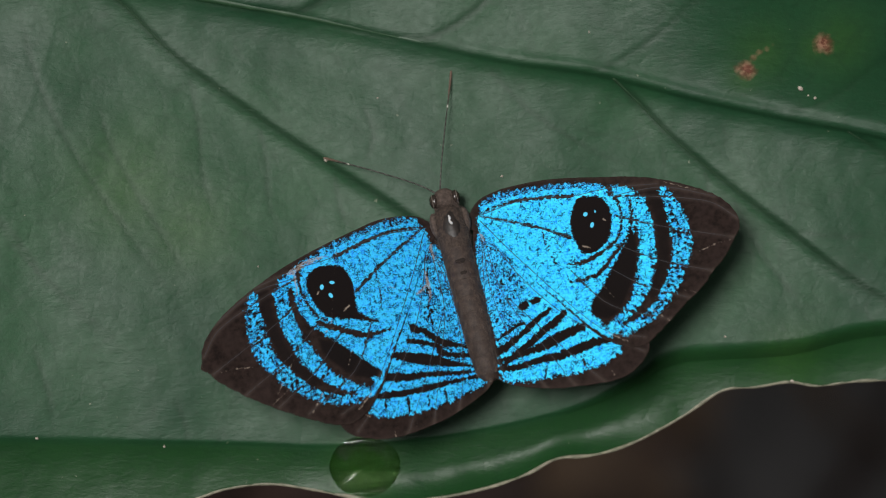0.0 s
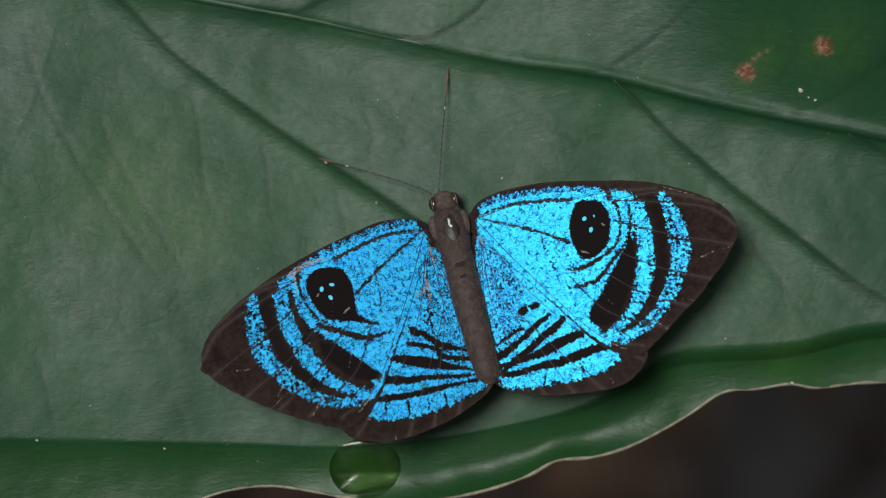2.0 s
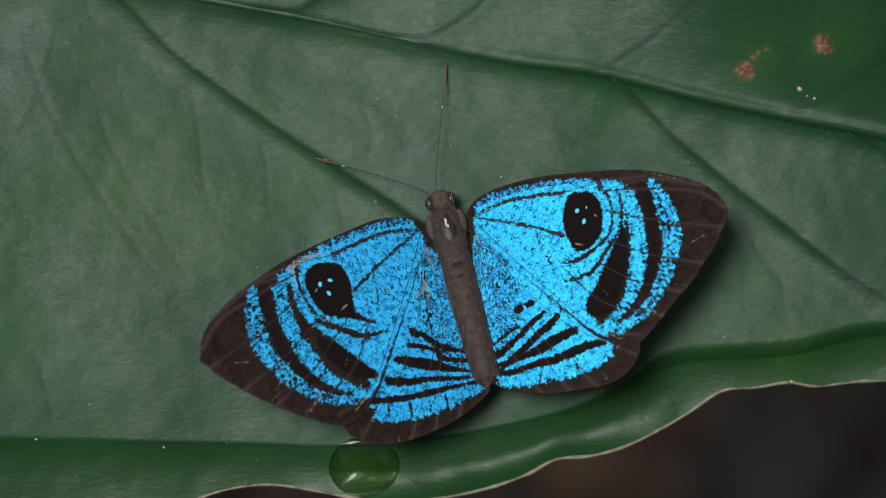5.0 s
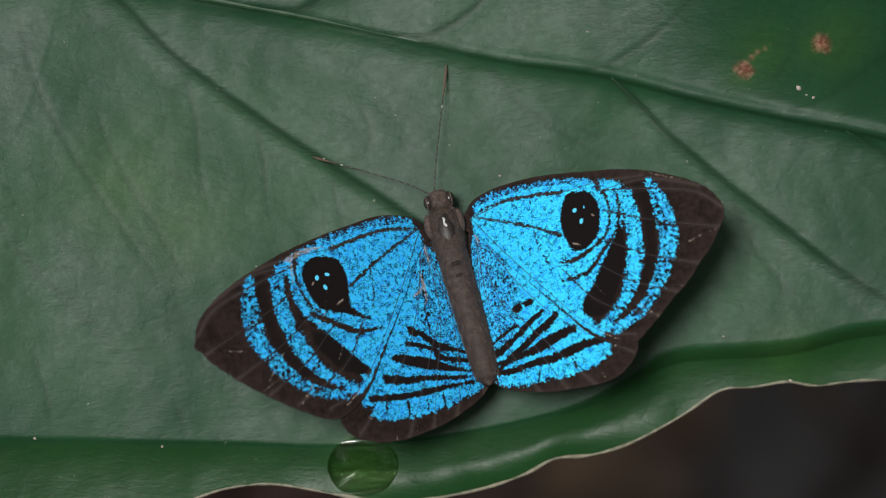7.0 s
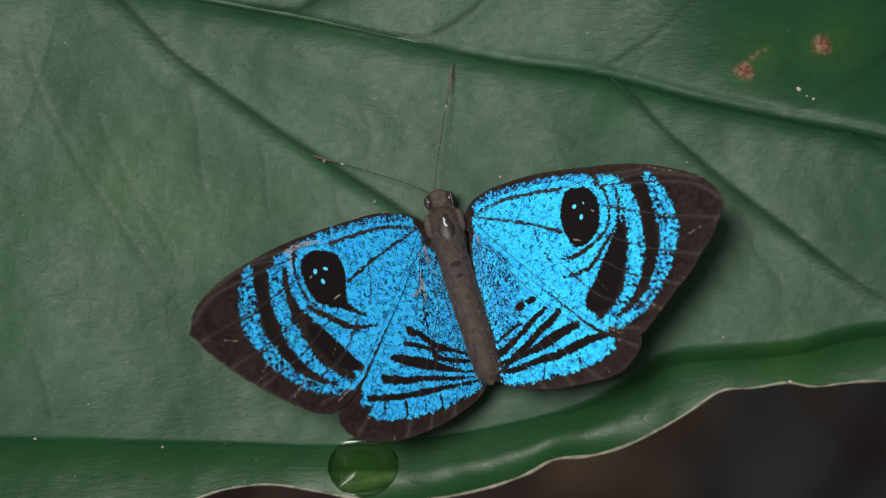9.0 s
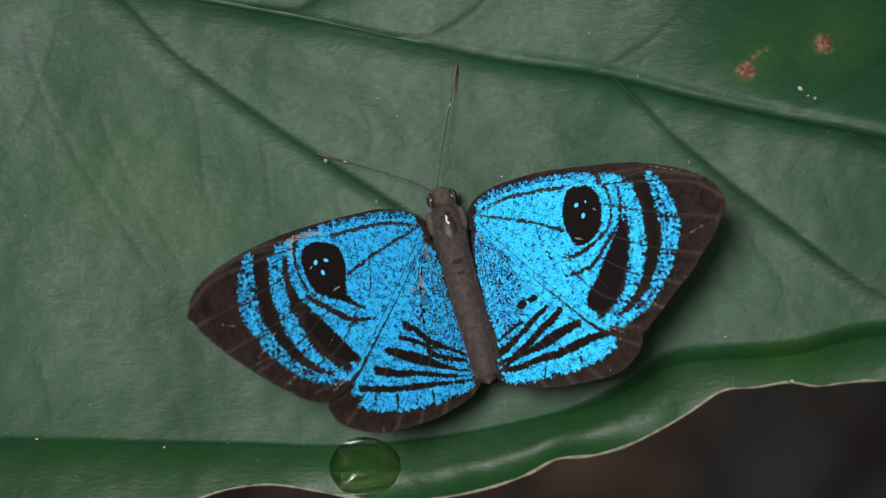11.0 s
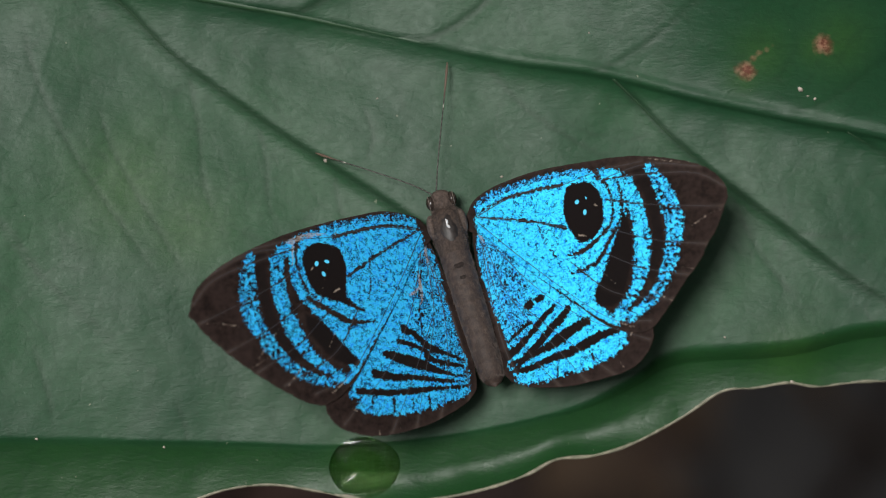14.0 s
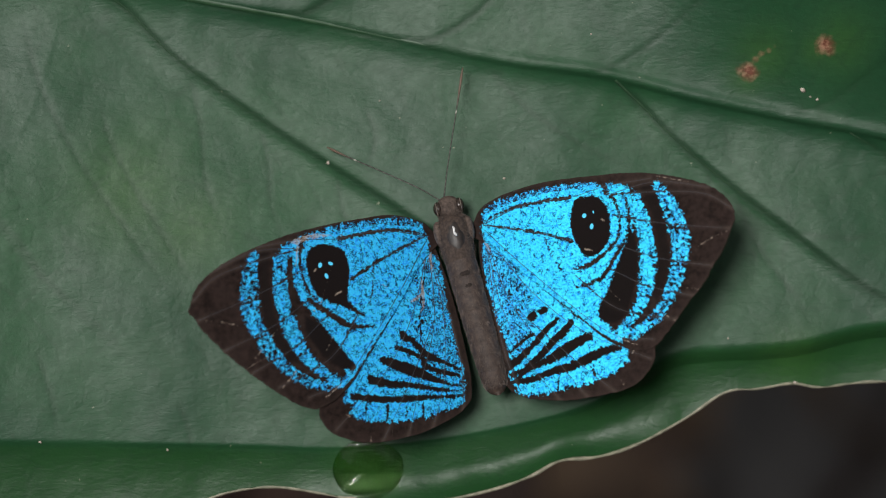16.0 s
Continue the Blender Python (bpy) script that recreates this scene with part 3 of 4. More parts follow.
FORE_L = frayed(spline([(-0.92, -0.16), (0.39, 0.95), (3.09, 1.42), (5.86, 0.98), (9.02, 0.28), (11.88, -0.56), (14.65, -1.68), (17.16, -2.95), (18.89, -4.25), (19.91, -5.52), (20.22, -6.60), (20.42, -7.16), (19.95, -7.62), (19.35, -8.50), (17.55, -10.30), (15.32, -12.04), (13.24, -13.40), (11.28, -14.40), (9.49, -14.40), (7.24, -12.62), (5.18, -9.56), (2.76, -5.93), (0.53, -2.32), (-0.89, -0.85)], 12))
FORE_R = frayed(spline([(-0.92, -0.16), (0.40, 1.10), (2.00, 1.45), (3.30, 1.46), (5.70, 1.26), (8.00, 0.78), (11.10, -0.05), (13.10, -0.67), (15.20, -1.55), (17.30, -2.78), (18.80, -3.90), (19.62, -4.98), (20.02, -6.00), (19.96, -6.85), (19.40, -7.75), (18.32, -8.95), (17.08, -10.00), (16.18, -10.82), (15.05, -11.55), (13.75, -12.35), (12.80, -13.00), (11.85, -13.58), (10.90, -14.15), (9.49, -14.20), (7.24, -12.62), (5.18, -9.56), (2.76, -5.93), (0.53, -2.32), (-0.89, -0.85)], 12))
HIND_L = frayed(spline([(-0.32, -0.44), (-0.81, -2.15), (-1.37, -5.38), (-1.62, -8.19), (-1.80, -11.00), (-1.70, -12.66), (-1.30, -13.75), (-0.06, -14.62), (1.60, -15.26), (3.35, -15.76), (5.25, -16.00), (7.00, -16.08), (8.50, -15.88), (9.60, -15.52), (10.80, -14.85), (11.40, -13.90), (11.30, -12.58), (8.93, -9.51), (4.56, -4.31), (1.10, -0.89)], 12))
HIND_R = frayed(spline([(-0.32, -0.44), (-0.81, -2.15), (-1.37, -5.38), (-1.65, -8.19), (-1.85, -11.00), (-1.85, -12.66), (-1.42, -13.60), (-0.40, -14.42), (1.00, -15.06), (3.10, -15.76), (5.40, -16.14), (7.25, -16.35), (8.50, -16.24), (9.65, -15.76), (10.42, -15.10), (10.85, -14.38), (10.87, -12.58), (8.93, -9.51), (4.56, -4.31), (1.10, -0.89)], 12))


def wing_sheet(outline, step=0.105):
    """A fine net over an outline, its border drawn onto the outline."""
    lo, hi = outline.min(0) - step, outline.max(0) + step
    nx, ny = (np.ceil((hi - lo) / step)).astype(int) + 1
    gx, gy = np.meshgrid(lo[0] + step * np.arange(nx), lo[1] + step * np.arange(ny), indexing="ij")
    pts = np.column_stack([gx.ravel(), gy.ravel()])
    inn = inside(pts, outline)
    i, j = np.meshgrid(np.arange(nx - 1), np.arange(ny - 1), indexing="ij")
    a = (i * ny + j).ravel()
    quads = np.column_stack([a, a + ny, a + ny + 1, a + 1])
    quads = quads[inn[quads].sum(1) >= 2]
    used = np.unique(quads)
    index = np.full(len(pts), -1)
    index[used] = np.arange(len(used))
    pts, quads, inn = pts[used], index[quads], inn[used]
    closed = np.vstack([outline, outline[:1]])
    pts[~inn] = nearest(pts[~inn], closed)
    return pts, quads


def ell(pts, c, r, turn=0.0):
    """Signed closeness to an oval patch, in millimetres, positive within."""
    x, y = (pts - np.asarray(c)).T
    k, s = math.cos(radians(turn)), math.sin(radians(turn))
    q = np.hypot((x * k + y * s) / r[0], (-x * s + y * k) / r[1])
    return (1 - q) * min(r)


def fore_pattern(p, thick, mirror):
    d = {}
    basal = area(p, spline([(0.12, -0.19), (0.87, 0.95), (3.24, 1.09), (5.76, 0.73), (8.02, 0.26), (10.97, -0.77), (12.76, -1.92), (12.14, -4.25), (11.13, -5.87), (10.11, -6.99), (9.24, -7.88), (8.52, -8.91), (7.64, -9.83), (7.24, -10.72), (7.65, -11.70), (8.36, -12.77), (7.24, -12.62), (5.07, -10.01), (2.65, -6.38), (0.13, -2.20), (0.12, -0.19)], 4)[:-1])
    band2 = stroke(p, [(12.09, -1.95), (12.99, -3.64), (12.87, -5.44), (12.55, -7.27), (11.76, -9.18), (10.64, -10.90), (9.31, -11.92), (8.16, -12.28)], [1.0, 1.5, 1.35, 1.5, 1.6, 1.3, 1.1, 0.8])
    band3 = stroke(p, [(14.87, -2.44), (15.28, -4.17), (15.39, -6.71), (14.67, -8.65), (13.54, -10.21), (12.10, -11.53), (10.54, -12.39), (9.03, -12.88)], [0.7, 1.3, 1.4, 1.15, 1.25, 1.1, 0.8, 0.4])
    blue = np.maximum(np.maximum(basal, band2), band3)
    if mirror:
        black = area(p, spline([(7.41, -1.58), (6.97, -2.67), (6.97, -4.14), (7.13, -5.18), (7.13, -5.86), (6.80, -6.33), (7.62, -6.28), (8.72, -5.90), (9.73, -5.36), (10.38, -3.88), (10.56, -2.37), (10.00, -1.53), (8.70, -1.22), (7.41, -1.58)], 4)[:-1])
        wedge = [(10.81, -7.08), (9.30, -7.94), (8.04, -9.37), (7.22, -10.40), (6.67, -11.06), (6.95, -11.38), (8.01, -11.21), (9.02, -10.57), (9.95, -9.61), (10.77, -8.25), (10.81, -7.08)]
        arcs = [([(11.06, -1.66), (11.05, -3.13), (10.73, -4.48), (10.15, -5.40), (9.56, -5.94)], [0.16, 0.2, 0.22, 0.25, 0.2]),
                ([(11.86, -2.54), (12.01, -4.11), (11.57, -5.82), (10.68, -7.11)], [0.4, 0.55, 0.75, 1.0]),
                ([(10.54, -5.79), (9.35, -6.48), (8.16, -7.21), (6.94, -7.80), (4.98, -7.76)], [0.3, 0.5, 0.55, 0.45, 0.15]),
                ([(7.10, -6.07), (6.58, -6.53), (5.84, -6.87)], [0.5, 0.35, 0.1])]
    else:
        black = area(p, spline([(7.46, -2.05), (8.17, -1.06), (9.32, -1.17), (10.25, -1.81), (10.46, -3.24), (10.02, -4.65), (9.37, -5.41), (8.43, -5.80), (7.54, -5.62), (7.18, -4.39), (7.10, -3.16), (7.46, -2.05)], 4)[:-1])
        wedge = [(11.72, -4.21), (11.82, -6.08), (11.14, -8.28), (10.14, -9.88), (9.15, -11.06), (8.10, -11.36), (7.18, -10.75), (7.19, -9.94), (8.12, -9.02), (8.91, -8.07), (10.07, -6.74), (11.10, -5.61), (11.72, -4.21)]
        arcs = [([(10.56, -1.32), (11.21, -2.11), (11.14, -3.55), (10.68, -4.86), (9.89, -5.58), (8.76, -6.00), (7.36, -6.34), (6.19, -6.17)], [0.2, 0.22, 0.18, 0.2, 0.28, 0.36, 0.4, 0.1]),
                ([(12.17, -2.41), (11.85, -4.26), (11.01, -5.59), (9.76, -6.50), (8.58, -7.49), (7.50, -7.73), (5.93, -7.63)], [0.15, 0.3, 0.22, 0.3, 0.36, 0.32, 0.08])]
    black = np.maximum(black, area(p, spline(wedge, 4)[:-1]))
    cut = black.copy()
    for pts, wd in arcs:
        cut = np.maximum(cut, stroke(p, pts, wd))
    for pts, wd in (
        ([(0.16, -0.05), (2.31, 0.20), (4.63, -0.04), (7.78, -0.74)], [0.14, 0.24, 0.25, 0.3]),
        ([(0.31, -0.20), (3.27, -1.76), (5.35, -3.00), (6.88, -4.06)], [0.14, 0.20, 0.20, 0.24]),
        ([(4.88, -2.56), (4.91, -4.42), (5.33, -6.00)], [0.08, 0.1, 0.08]),
        ([(13.81, -1.47), (14.07, -3.79), (13.92, -6.25), (13.33, -8.47), (12.23, -10.29), (10.90, -11.50), (9.16, -12.35)], [1.2, 1.3, 1.25, 1.25, 1.05, 0.7, 0.25]),
        ([(10.28, -0.16), (10.87, -1.18), (10.97, -1.94)], [0.35, 0.3, 0.2]),
        ([(13.28, -5.09), (14.52, -5.72), (16.38, -6.64)], [0.2, 0.2, 0.24]),
        ([(12.51, -8.22), (13.80, -8.62), (15.25, -9.31)], [0.2, 0.2, 0.24]),
        ([(11.01, -10.15), (12.30, -10.93), (13.51, -11.63)], [0.18, 0.2, 0.2]),
    ):
        cut = np.maximum(cut, stroke(p, pts, wd))
    f = np.minimum(blue, -1.5 * (cut + 0.02))
    for pts in FORE_VEINS[2:7]:
        f = np.minimum(f, -2.0 * stroke(p, pts, [0.12, 0.17, 0.20]))
    f = np.minimum(f, -2.0 * stroke(p, [(9.40, -14.20), (7.24, -12.62), (5.18, -9.56), (3.40, -6.90)], [0.7, 0.45, 0.24, 0.08]))
    f = np.minimum(f, thick)
    # thinner scaling along the leading edge and in the outermost band
    costa = stroke(p, [(0.80, 0.87), (4.38, 0.88), (8.00, 0.17), (11.06, -0.80)], [0.6, 0.75, 0.6, 0.5])
    f = np.where(costa > 0, np.minimum(f, 0.01), f)
    f = np.where(band3 > -0.1, np.minimum(f, 0.04), f)
    f = np.where((band2 > -0.1) & (basal < 0.2), np.minimum(f, 0.10), f)
    d["blue"] = f * 2.6
    d["deep"] = np.clip(costa * 3 + 0.3, 0, 1) * 0.7 + np.clip(band3 * 3, 0, 1) * 0.35
    d["black"] = np.clip(black * 4 + 0.5, 0, 1)
    d["black"] = np.maximum(d["black"], np.clip(stroke(p, [(14.01, -2.17), (14.15, -4.40), (13.90, -6.73), (13.23, -8.68), (12.04, -10.47)], [0.9, 0.9, 0.9, 0.9, 0.7]) * 3 + 0.5, 0, 1) * 0.8)
    if mirror:
        spots = (((9.38, -2.96), (0.16, 0.23), 20), ((8.49, -2.79), (0.22, 0.14), 20), ((8.88, -3.82), (0.15, 0.23), -20))
    else:
        spots = (((8.48, -2.52), (0.19, 0.17), 30), ((8.79, -3.54), (0.15, 0.23), -25), ((9.28, -2.52), (0.07, 0.13), 0))
    pup = np.max([ell(p, c, r, turn) for c, r, turn in spots], axis=0)
    d["pupil"] = np.clip(pup * 6 + 0.5, 0, 1)
    worn = np.zeros(len(p))
    for pts, wd in (
        ([(9.71, -3.24), (9.93, -3.51)], [0.15, 0.12]),
        ([(7.68, -5.03), (8.21, -5.35)], [0.2, 0.16]),
        ([(16.14, -8.15), (17.79, -7.84), (18.99, -7.83)], [0.06, 0.05, 0.03]),
        ([(14.02, -10.50), (15.76, -11.51)], [0.06, 0.04]),
        ([(8.44, -8.64), (9.09, -9.80)], [0.05, 0.04]),
        ([(11.68, -11.55), (12.93, -13.02)], [0.10, 0.05]),
        ([(15.06, -1.67), (16.28, -2.40), (17.70, -3.24)], [0.08, 0.07, 0.06]),
        ([(7.95, -12.55), (9.31, -13.63)], [0.10, 0.12]),
    ):
        worn = np.maximum(worn, np.clip(stroke(p, pts, wd) * 5 + 0.55, 0, 0.75))
    d["worn"] = worn
    edge = -area(p, FORE_L if mirror else FORE_R)
    d["margin"] = np.exp(edge / 0.22) * 0.9
    return d


def hind_pattern(p, thick, mirror):
    d = {}
    border = [(-0.10, -1.23), (-0.70, -3.00), (-0.72, -5.90), (-0.90, -9.40), (-1.20, -11.80), (-0.85, -13.20), (-0.59, -13.78), (1.24, -14.25), (3.30, -14.54), (5.75, -14.58), (8.05, -14.13), (8.99, -13.59), (8.75, -13.20), (8.38, -12.69), (9.20, -12.22), (5.99, -6.20), (1.51, -1.16)] if mirror else [(-0.10, -1.23), (-0.50, -2.20), (-0.90, -4.40), (-0.90, -7.60), (-0.75, -9.50), (-0.75, -11.20), (-1.25, -12.10), (-0.95, -13.30), (-0.97, -13.83), (0.04, -14.34), (2.22, -14.67), (4.89, -14.89), (6.85, -14.90), (8.46, -14.22), (8.75, -13.20), (8.38, -12.69), (9.20, -12.22), (5.99, -6.20), (1.51, -1.16)]
    region = area(p, spline(border, 4))
    cut = np.full(len(p), -9.0)
    if mirror:
        stripes = [([(3.54, -7.99), (2.87, -8.30), (1.98, -9.42), (0.93, -10.10), (-0.12, -10.59), (-1.03, -11.06)], [0.62, 0.51, 0.62, 0.51, 0.31, 0.26]),
                   ([(4.31, -8.81), (3.31, -9.17), (2.23, -9.85), (2.02, -10.48), (0.66, -11.10), (-0.92, -11.51)], [0.41, 0.46, 0.46, 0.46, 0.46, 0.26]),
                   ([(5.48, -9.68), (4.51, -10.12), (3.41, -10.68), (2.50, -11.06), (1.62, -11.54), (0.47, -12.04), (-0.73, -12.32)], [0.67, 0.87, 1.03, 0.82, 0.46, 0.31, 0.21]),
                   ([(6.76, -11.11), (5.23, -11.63), (3.67, -11.84), (2.60, -12.11), (0.98, -12.49), (-0.52, -12.76)], [0.77, 0.62, 0.46, 0.46, 0.31, 0.15]),
                   ([(8.52, -12.33), (7.91, -12.41), (6.77, -12.66), (5.22, -12.87), (2.79, -12.96), (0.81, -13.06), (-0.69, -13.15)], [0.62, 0.56, 0.51, 0.56, 0.46, 0.31, 0.21]),
                   ([(5.72, -13.17), (6.01, -14.45)], [0.21, 0.15]),
                   ([(2.78, -13.33), (2.85, -14.28)], [0.21, 0.15]),
                   ([(7.54, -12.92), (7.67, -13.95)], [0.10, 0.10]),
                   ([(4.17, -13.38), (4.32, -14.27)], [0.10, 0.10])]
        stripes += [([(0.35, -2.11), (1.27, -4.58), (1.92, -7.36), (1.96, -9.32)], [0.1, 0.14, 0.1, 0.06]), ([(1.00, -5.05), (-0.02, -5.55), (-0.63, -5.83)], [0.05, 0.14, 0.1])]
        dots = (((3.56, -7.89), (0.34, 0.42)),)
    else:
        stripes = [([(-1.21, -11.55), (0.27, -11.15), (1.76, -10.42), (2.59, -9.92), (3.91, -9.32)], [0.82, 0.62, 0.51, 0.51, 0.41]),
                   ([(-0.70, -10.54), (0.90, -9.95), (1.77, -9.80)], [0.26, 0.31, 0.26]),
                   ([(-1.15, -12.28), (0.12, -12.19), (1.88, -11.55), (2.88, -10.98), (4.06, -10.47), (4.94, -9.94)], [0.41, 0.41, 0.62, 0.62, 0.67, 0.56]),
                   ([(-0.77, -12.66), (1.13, -12.23), (2.33, -12.15), (3.57, -11.90), (4.66, -11.64), (6.08, -11.41)], [0.31, 0.36, 0.62, 0.92, 0.82, 0.72]),
                   ([(-0.99, -12.87), (0.60, -13.17), (2.00, -13.12), (3.97, -13.23), (5.87, -13.03), (7.19, -12.91), (8.10, -13.10)], [0.41, 0.51, 0.56, 0.67, 0.77, 0.72, 0.51]),
                   ([(2.64, -13.74), (2.40, -14.59)], [0.15, 0.21]),
                   ([(5.51, -13.80), (5.60, -14.54)], [0.21, 0.15])]
        stripes += [([(0.35, -1.04), (1.92, -3.48), (3.91, -7.01), (5.58, -9.83)], [0.1, 0.12, 0.12, 0.1])]
        dots = (((1.98, -8.45), (0.46, 0.36)), ((3.01, -8.26), (0.44, 0.30)))
    for pts, wd in stripes:
        cut = np.maximum(cut, stroke(p, pts, wd))
    for c, r in dots:
        cut = np.maximum(cut, ell(p, c, r))
    f = np.minimum(np.minimum(region, -2.0 * cut), 0.5)
    sparse = stroke(p, [(0.45, -2.05), (0.25, -4.91), (0.41, -7.86), (0.43, -9.79)], [1.6, 3.2, 3.4, 2.2])
    f = np.minimum(np.minimum(f, thick), 0.06 + 0.10 * np.clip(-sparse, 0, 9))
    inner = stroke(p, [(-0.97, -9.86), (-1.10, -12.23), (-1.16, -13.32)], [0.6, 0.9, 0.8])
    f = np.where(inner > 0, np.minimum(f, 0.0), f)
    d["blue"] = f * 2.6
    d["deep"] = np.clip(sparse * 0.35 + 0.4, 0, 1) * 0.55
    d["black"] = np.clip(cut * 4 + 0.5, 0, 1) * 0.85
    d["pupil"] = np.zeros(len(p))
    worn = np.zeros(len(p))
    for pts, wd in (([(-0.10, -1.15), (0.13, -2.20)], [0.3, 0.3]), ([(0.36, -1.63), (0.85, -2.37)], [0.2, 0.15]), ([(9.03, -13.83), (9.44, -13.48)], [0.1, 0.1]), ([(7.55, -15.51), (7.63, -15.96)], [0.09, 0.06])):
        worn = np.maximum(worn, np.clip(stroke(p, pts, wd) * 5 + 0.5, 0, 0.7))
    d["worn"] = worn
    d["margin"] = np.exp(-area(p, HIND_L if mirror else HIND_R) / 0.25) * 0.9
    return d


FORE_VEINS = [[(0.32, -0.15), (4.18, 0.06), (7.78, -0.74), (11.02, -0.98), (14.59, -1.72)], [(0.30, -0.25), (3.27, -1.76), (6.97, -4.09)], [(10.63, -1.59), (14.33, -2.75), (18.13, -4.29), (19.96, -6.22)], [(10.68, -3.31), (14.58, -5.49), (19.56, -7.77)],
              [(10.13, -5.56), (13.48, -8.04), (17.57, -10.17)], [(9.04, -7.15), (11.69, -9.64), (15.30, -11.85)], [(6.32, -6.79), (8.71, -10.40), (13.18, -12.96)], [(0.22, -0.61), (2.92, -5.25), (7.41, -11.91), (10.69, -13.67)], [(10.85, -1.66), (14.95, -2.12), (18.67, -3.98)]]
HIND_VEINS = [[(0.11, -1.07), (2.60, -6.60), (5.78, -10.94), (10.34, -14.70)], [(0.11, -1.46), (0.62, -6.96), (2.74, -11.93), (4.60, -16.19)], [(0.06, -1.69), (-0.26, -6.69), (0.66, -11.77), (2.32, -15.60)], [(0.07, -1.45), (-0.79, -6.53), (-1.12, -10.76), (-0.65, -14.33)], [(0.62, -6.96), (4.05, -12.32), (6.98, -16.52)]]


def camber(p):
    return -0.0018 * p[:, 0] ** 2 + 0.05 * np.sin(p[:, 0] * 0.5)


def wing(name, outline, pattern, veins, root, mirror, drop, label, scars=()):
    p, quads = wing_sheet(outline)
    att = pattern(p, 0.32 if mirror else 0.34, mirror)
    att["black"] = np.maximum(att["black"], np.clip(att["blue"] * 3 + 0.6, 0, 0.9))
    # left wings: bluer tone of their tilt put into the colour, plus more scale gaps
    if mirror:
        att["deep"] = np.maximum(att["deep"], 0.38)
    att["reach"] = np.hypot(p[:, 0], p[:, 1]) * 0.5
    att["fan"] = np.arctan2(p[:, 1], p[:, 0]) * 11.0
    att["ray"] = np.max([np.exp(-(to_line(p, spline(pts, 5))[0] / 0.17) ** 2) for pts in veins], axis=0)
    att["ray"] *= np.clip(att["margin"] / 0.9, 1e-9, 1) ** 0.14
    z = camber(p) - drop
    for pts in veins:
        z = z + 0.025 * np.exp(-(to_line(p, spline(pts, 5))[0] / 0.12) ** 2)
    z = z + 0.03 * ripple(p, 0.6, 3.0)
    for pts, wd in scars:
        att["worn"] = np.maximum(att["worn"], np.clip(stroke(p, pts, 0.75 * np.array(wd)) * 5 + 0.42, 0, 0.68))
    n = len(p)
    sx = -1 if mirror else 1
    size, deep = (1.0, 1.0) if not mirror else (0.987, 0.987) if name == "forewing" else (1.0, 1.0)
    top = np.column_stack([p[:, 0] * sx * size, p[:, 1] * deep, z])
    low = top - np.array([0, 0, 0.05])
    q = quads[:, ::-1] if mirror else quads
    count = {}
    for f in q.tolist():
        for a, b in zip(f, f[1:] + f[:1]):
            count[(a, b)] = 1
    rim = [e for e in count if (e[1], e[0]) not in count]
    faces = q.tolist() + (q[:, ::-1] + n).tolist() + [(b, a, a + n, b + n) for a, b in rim]
    att = {k: np.concatenate([v, v]) for k, v in att.items()}
    ob = part(name, mesh(name, np.vstack([top, low]), faces, WING_MAT, **att), root, label)
    for pts in veins:
        line = spline(pts, 6)
        line = line[inside(line, outline)]
        zz = camber(line) - drop + 0.03 * ripple(line, 0.6, 3.0) + 0.012
        path = [(q[0] * sx * size, q[1] * deep, h) for q, h in zip(line, zz)]
        part("vein", mesh("vein", *tube(path, np.linspace(0.036, 0.022, len(path)), 6), WING_VEIN_MAT), ob)
    return ob


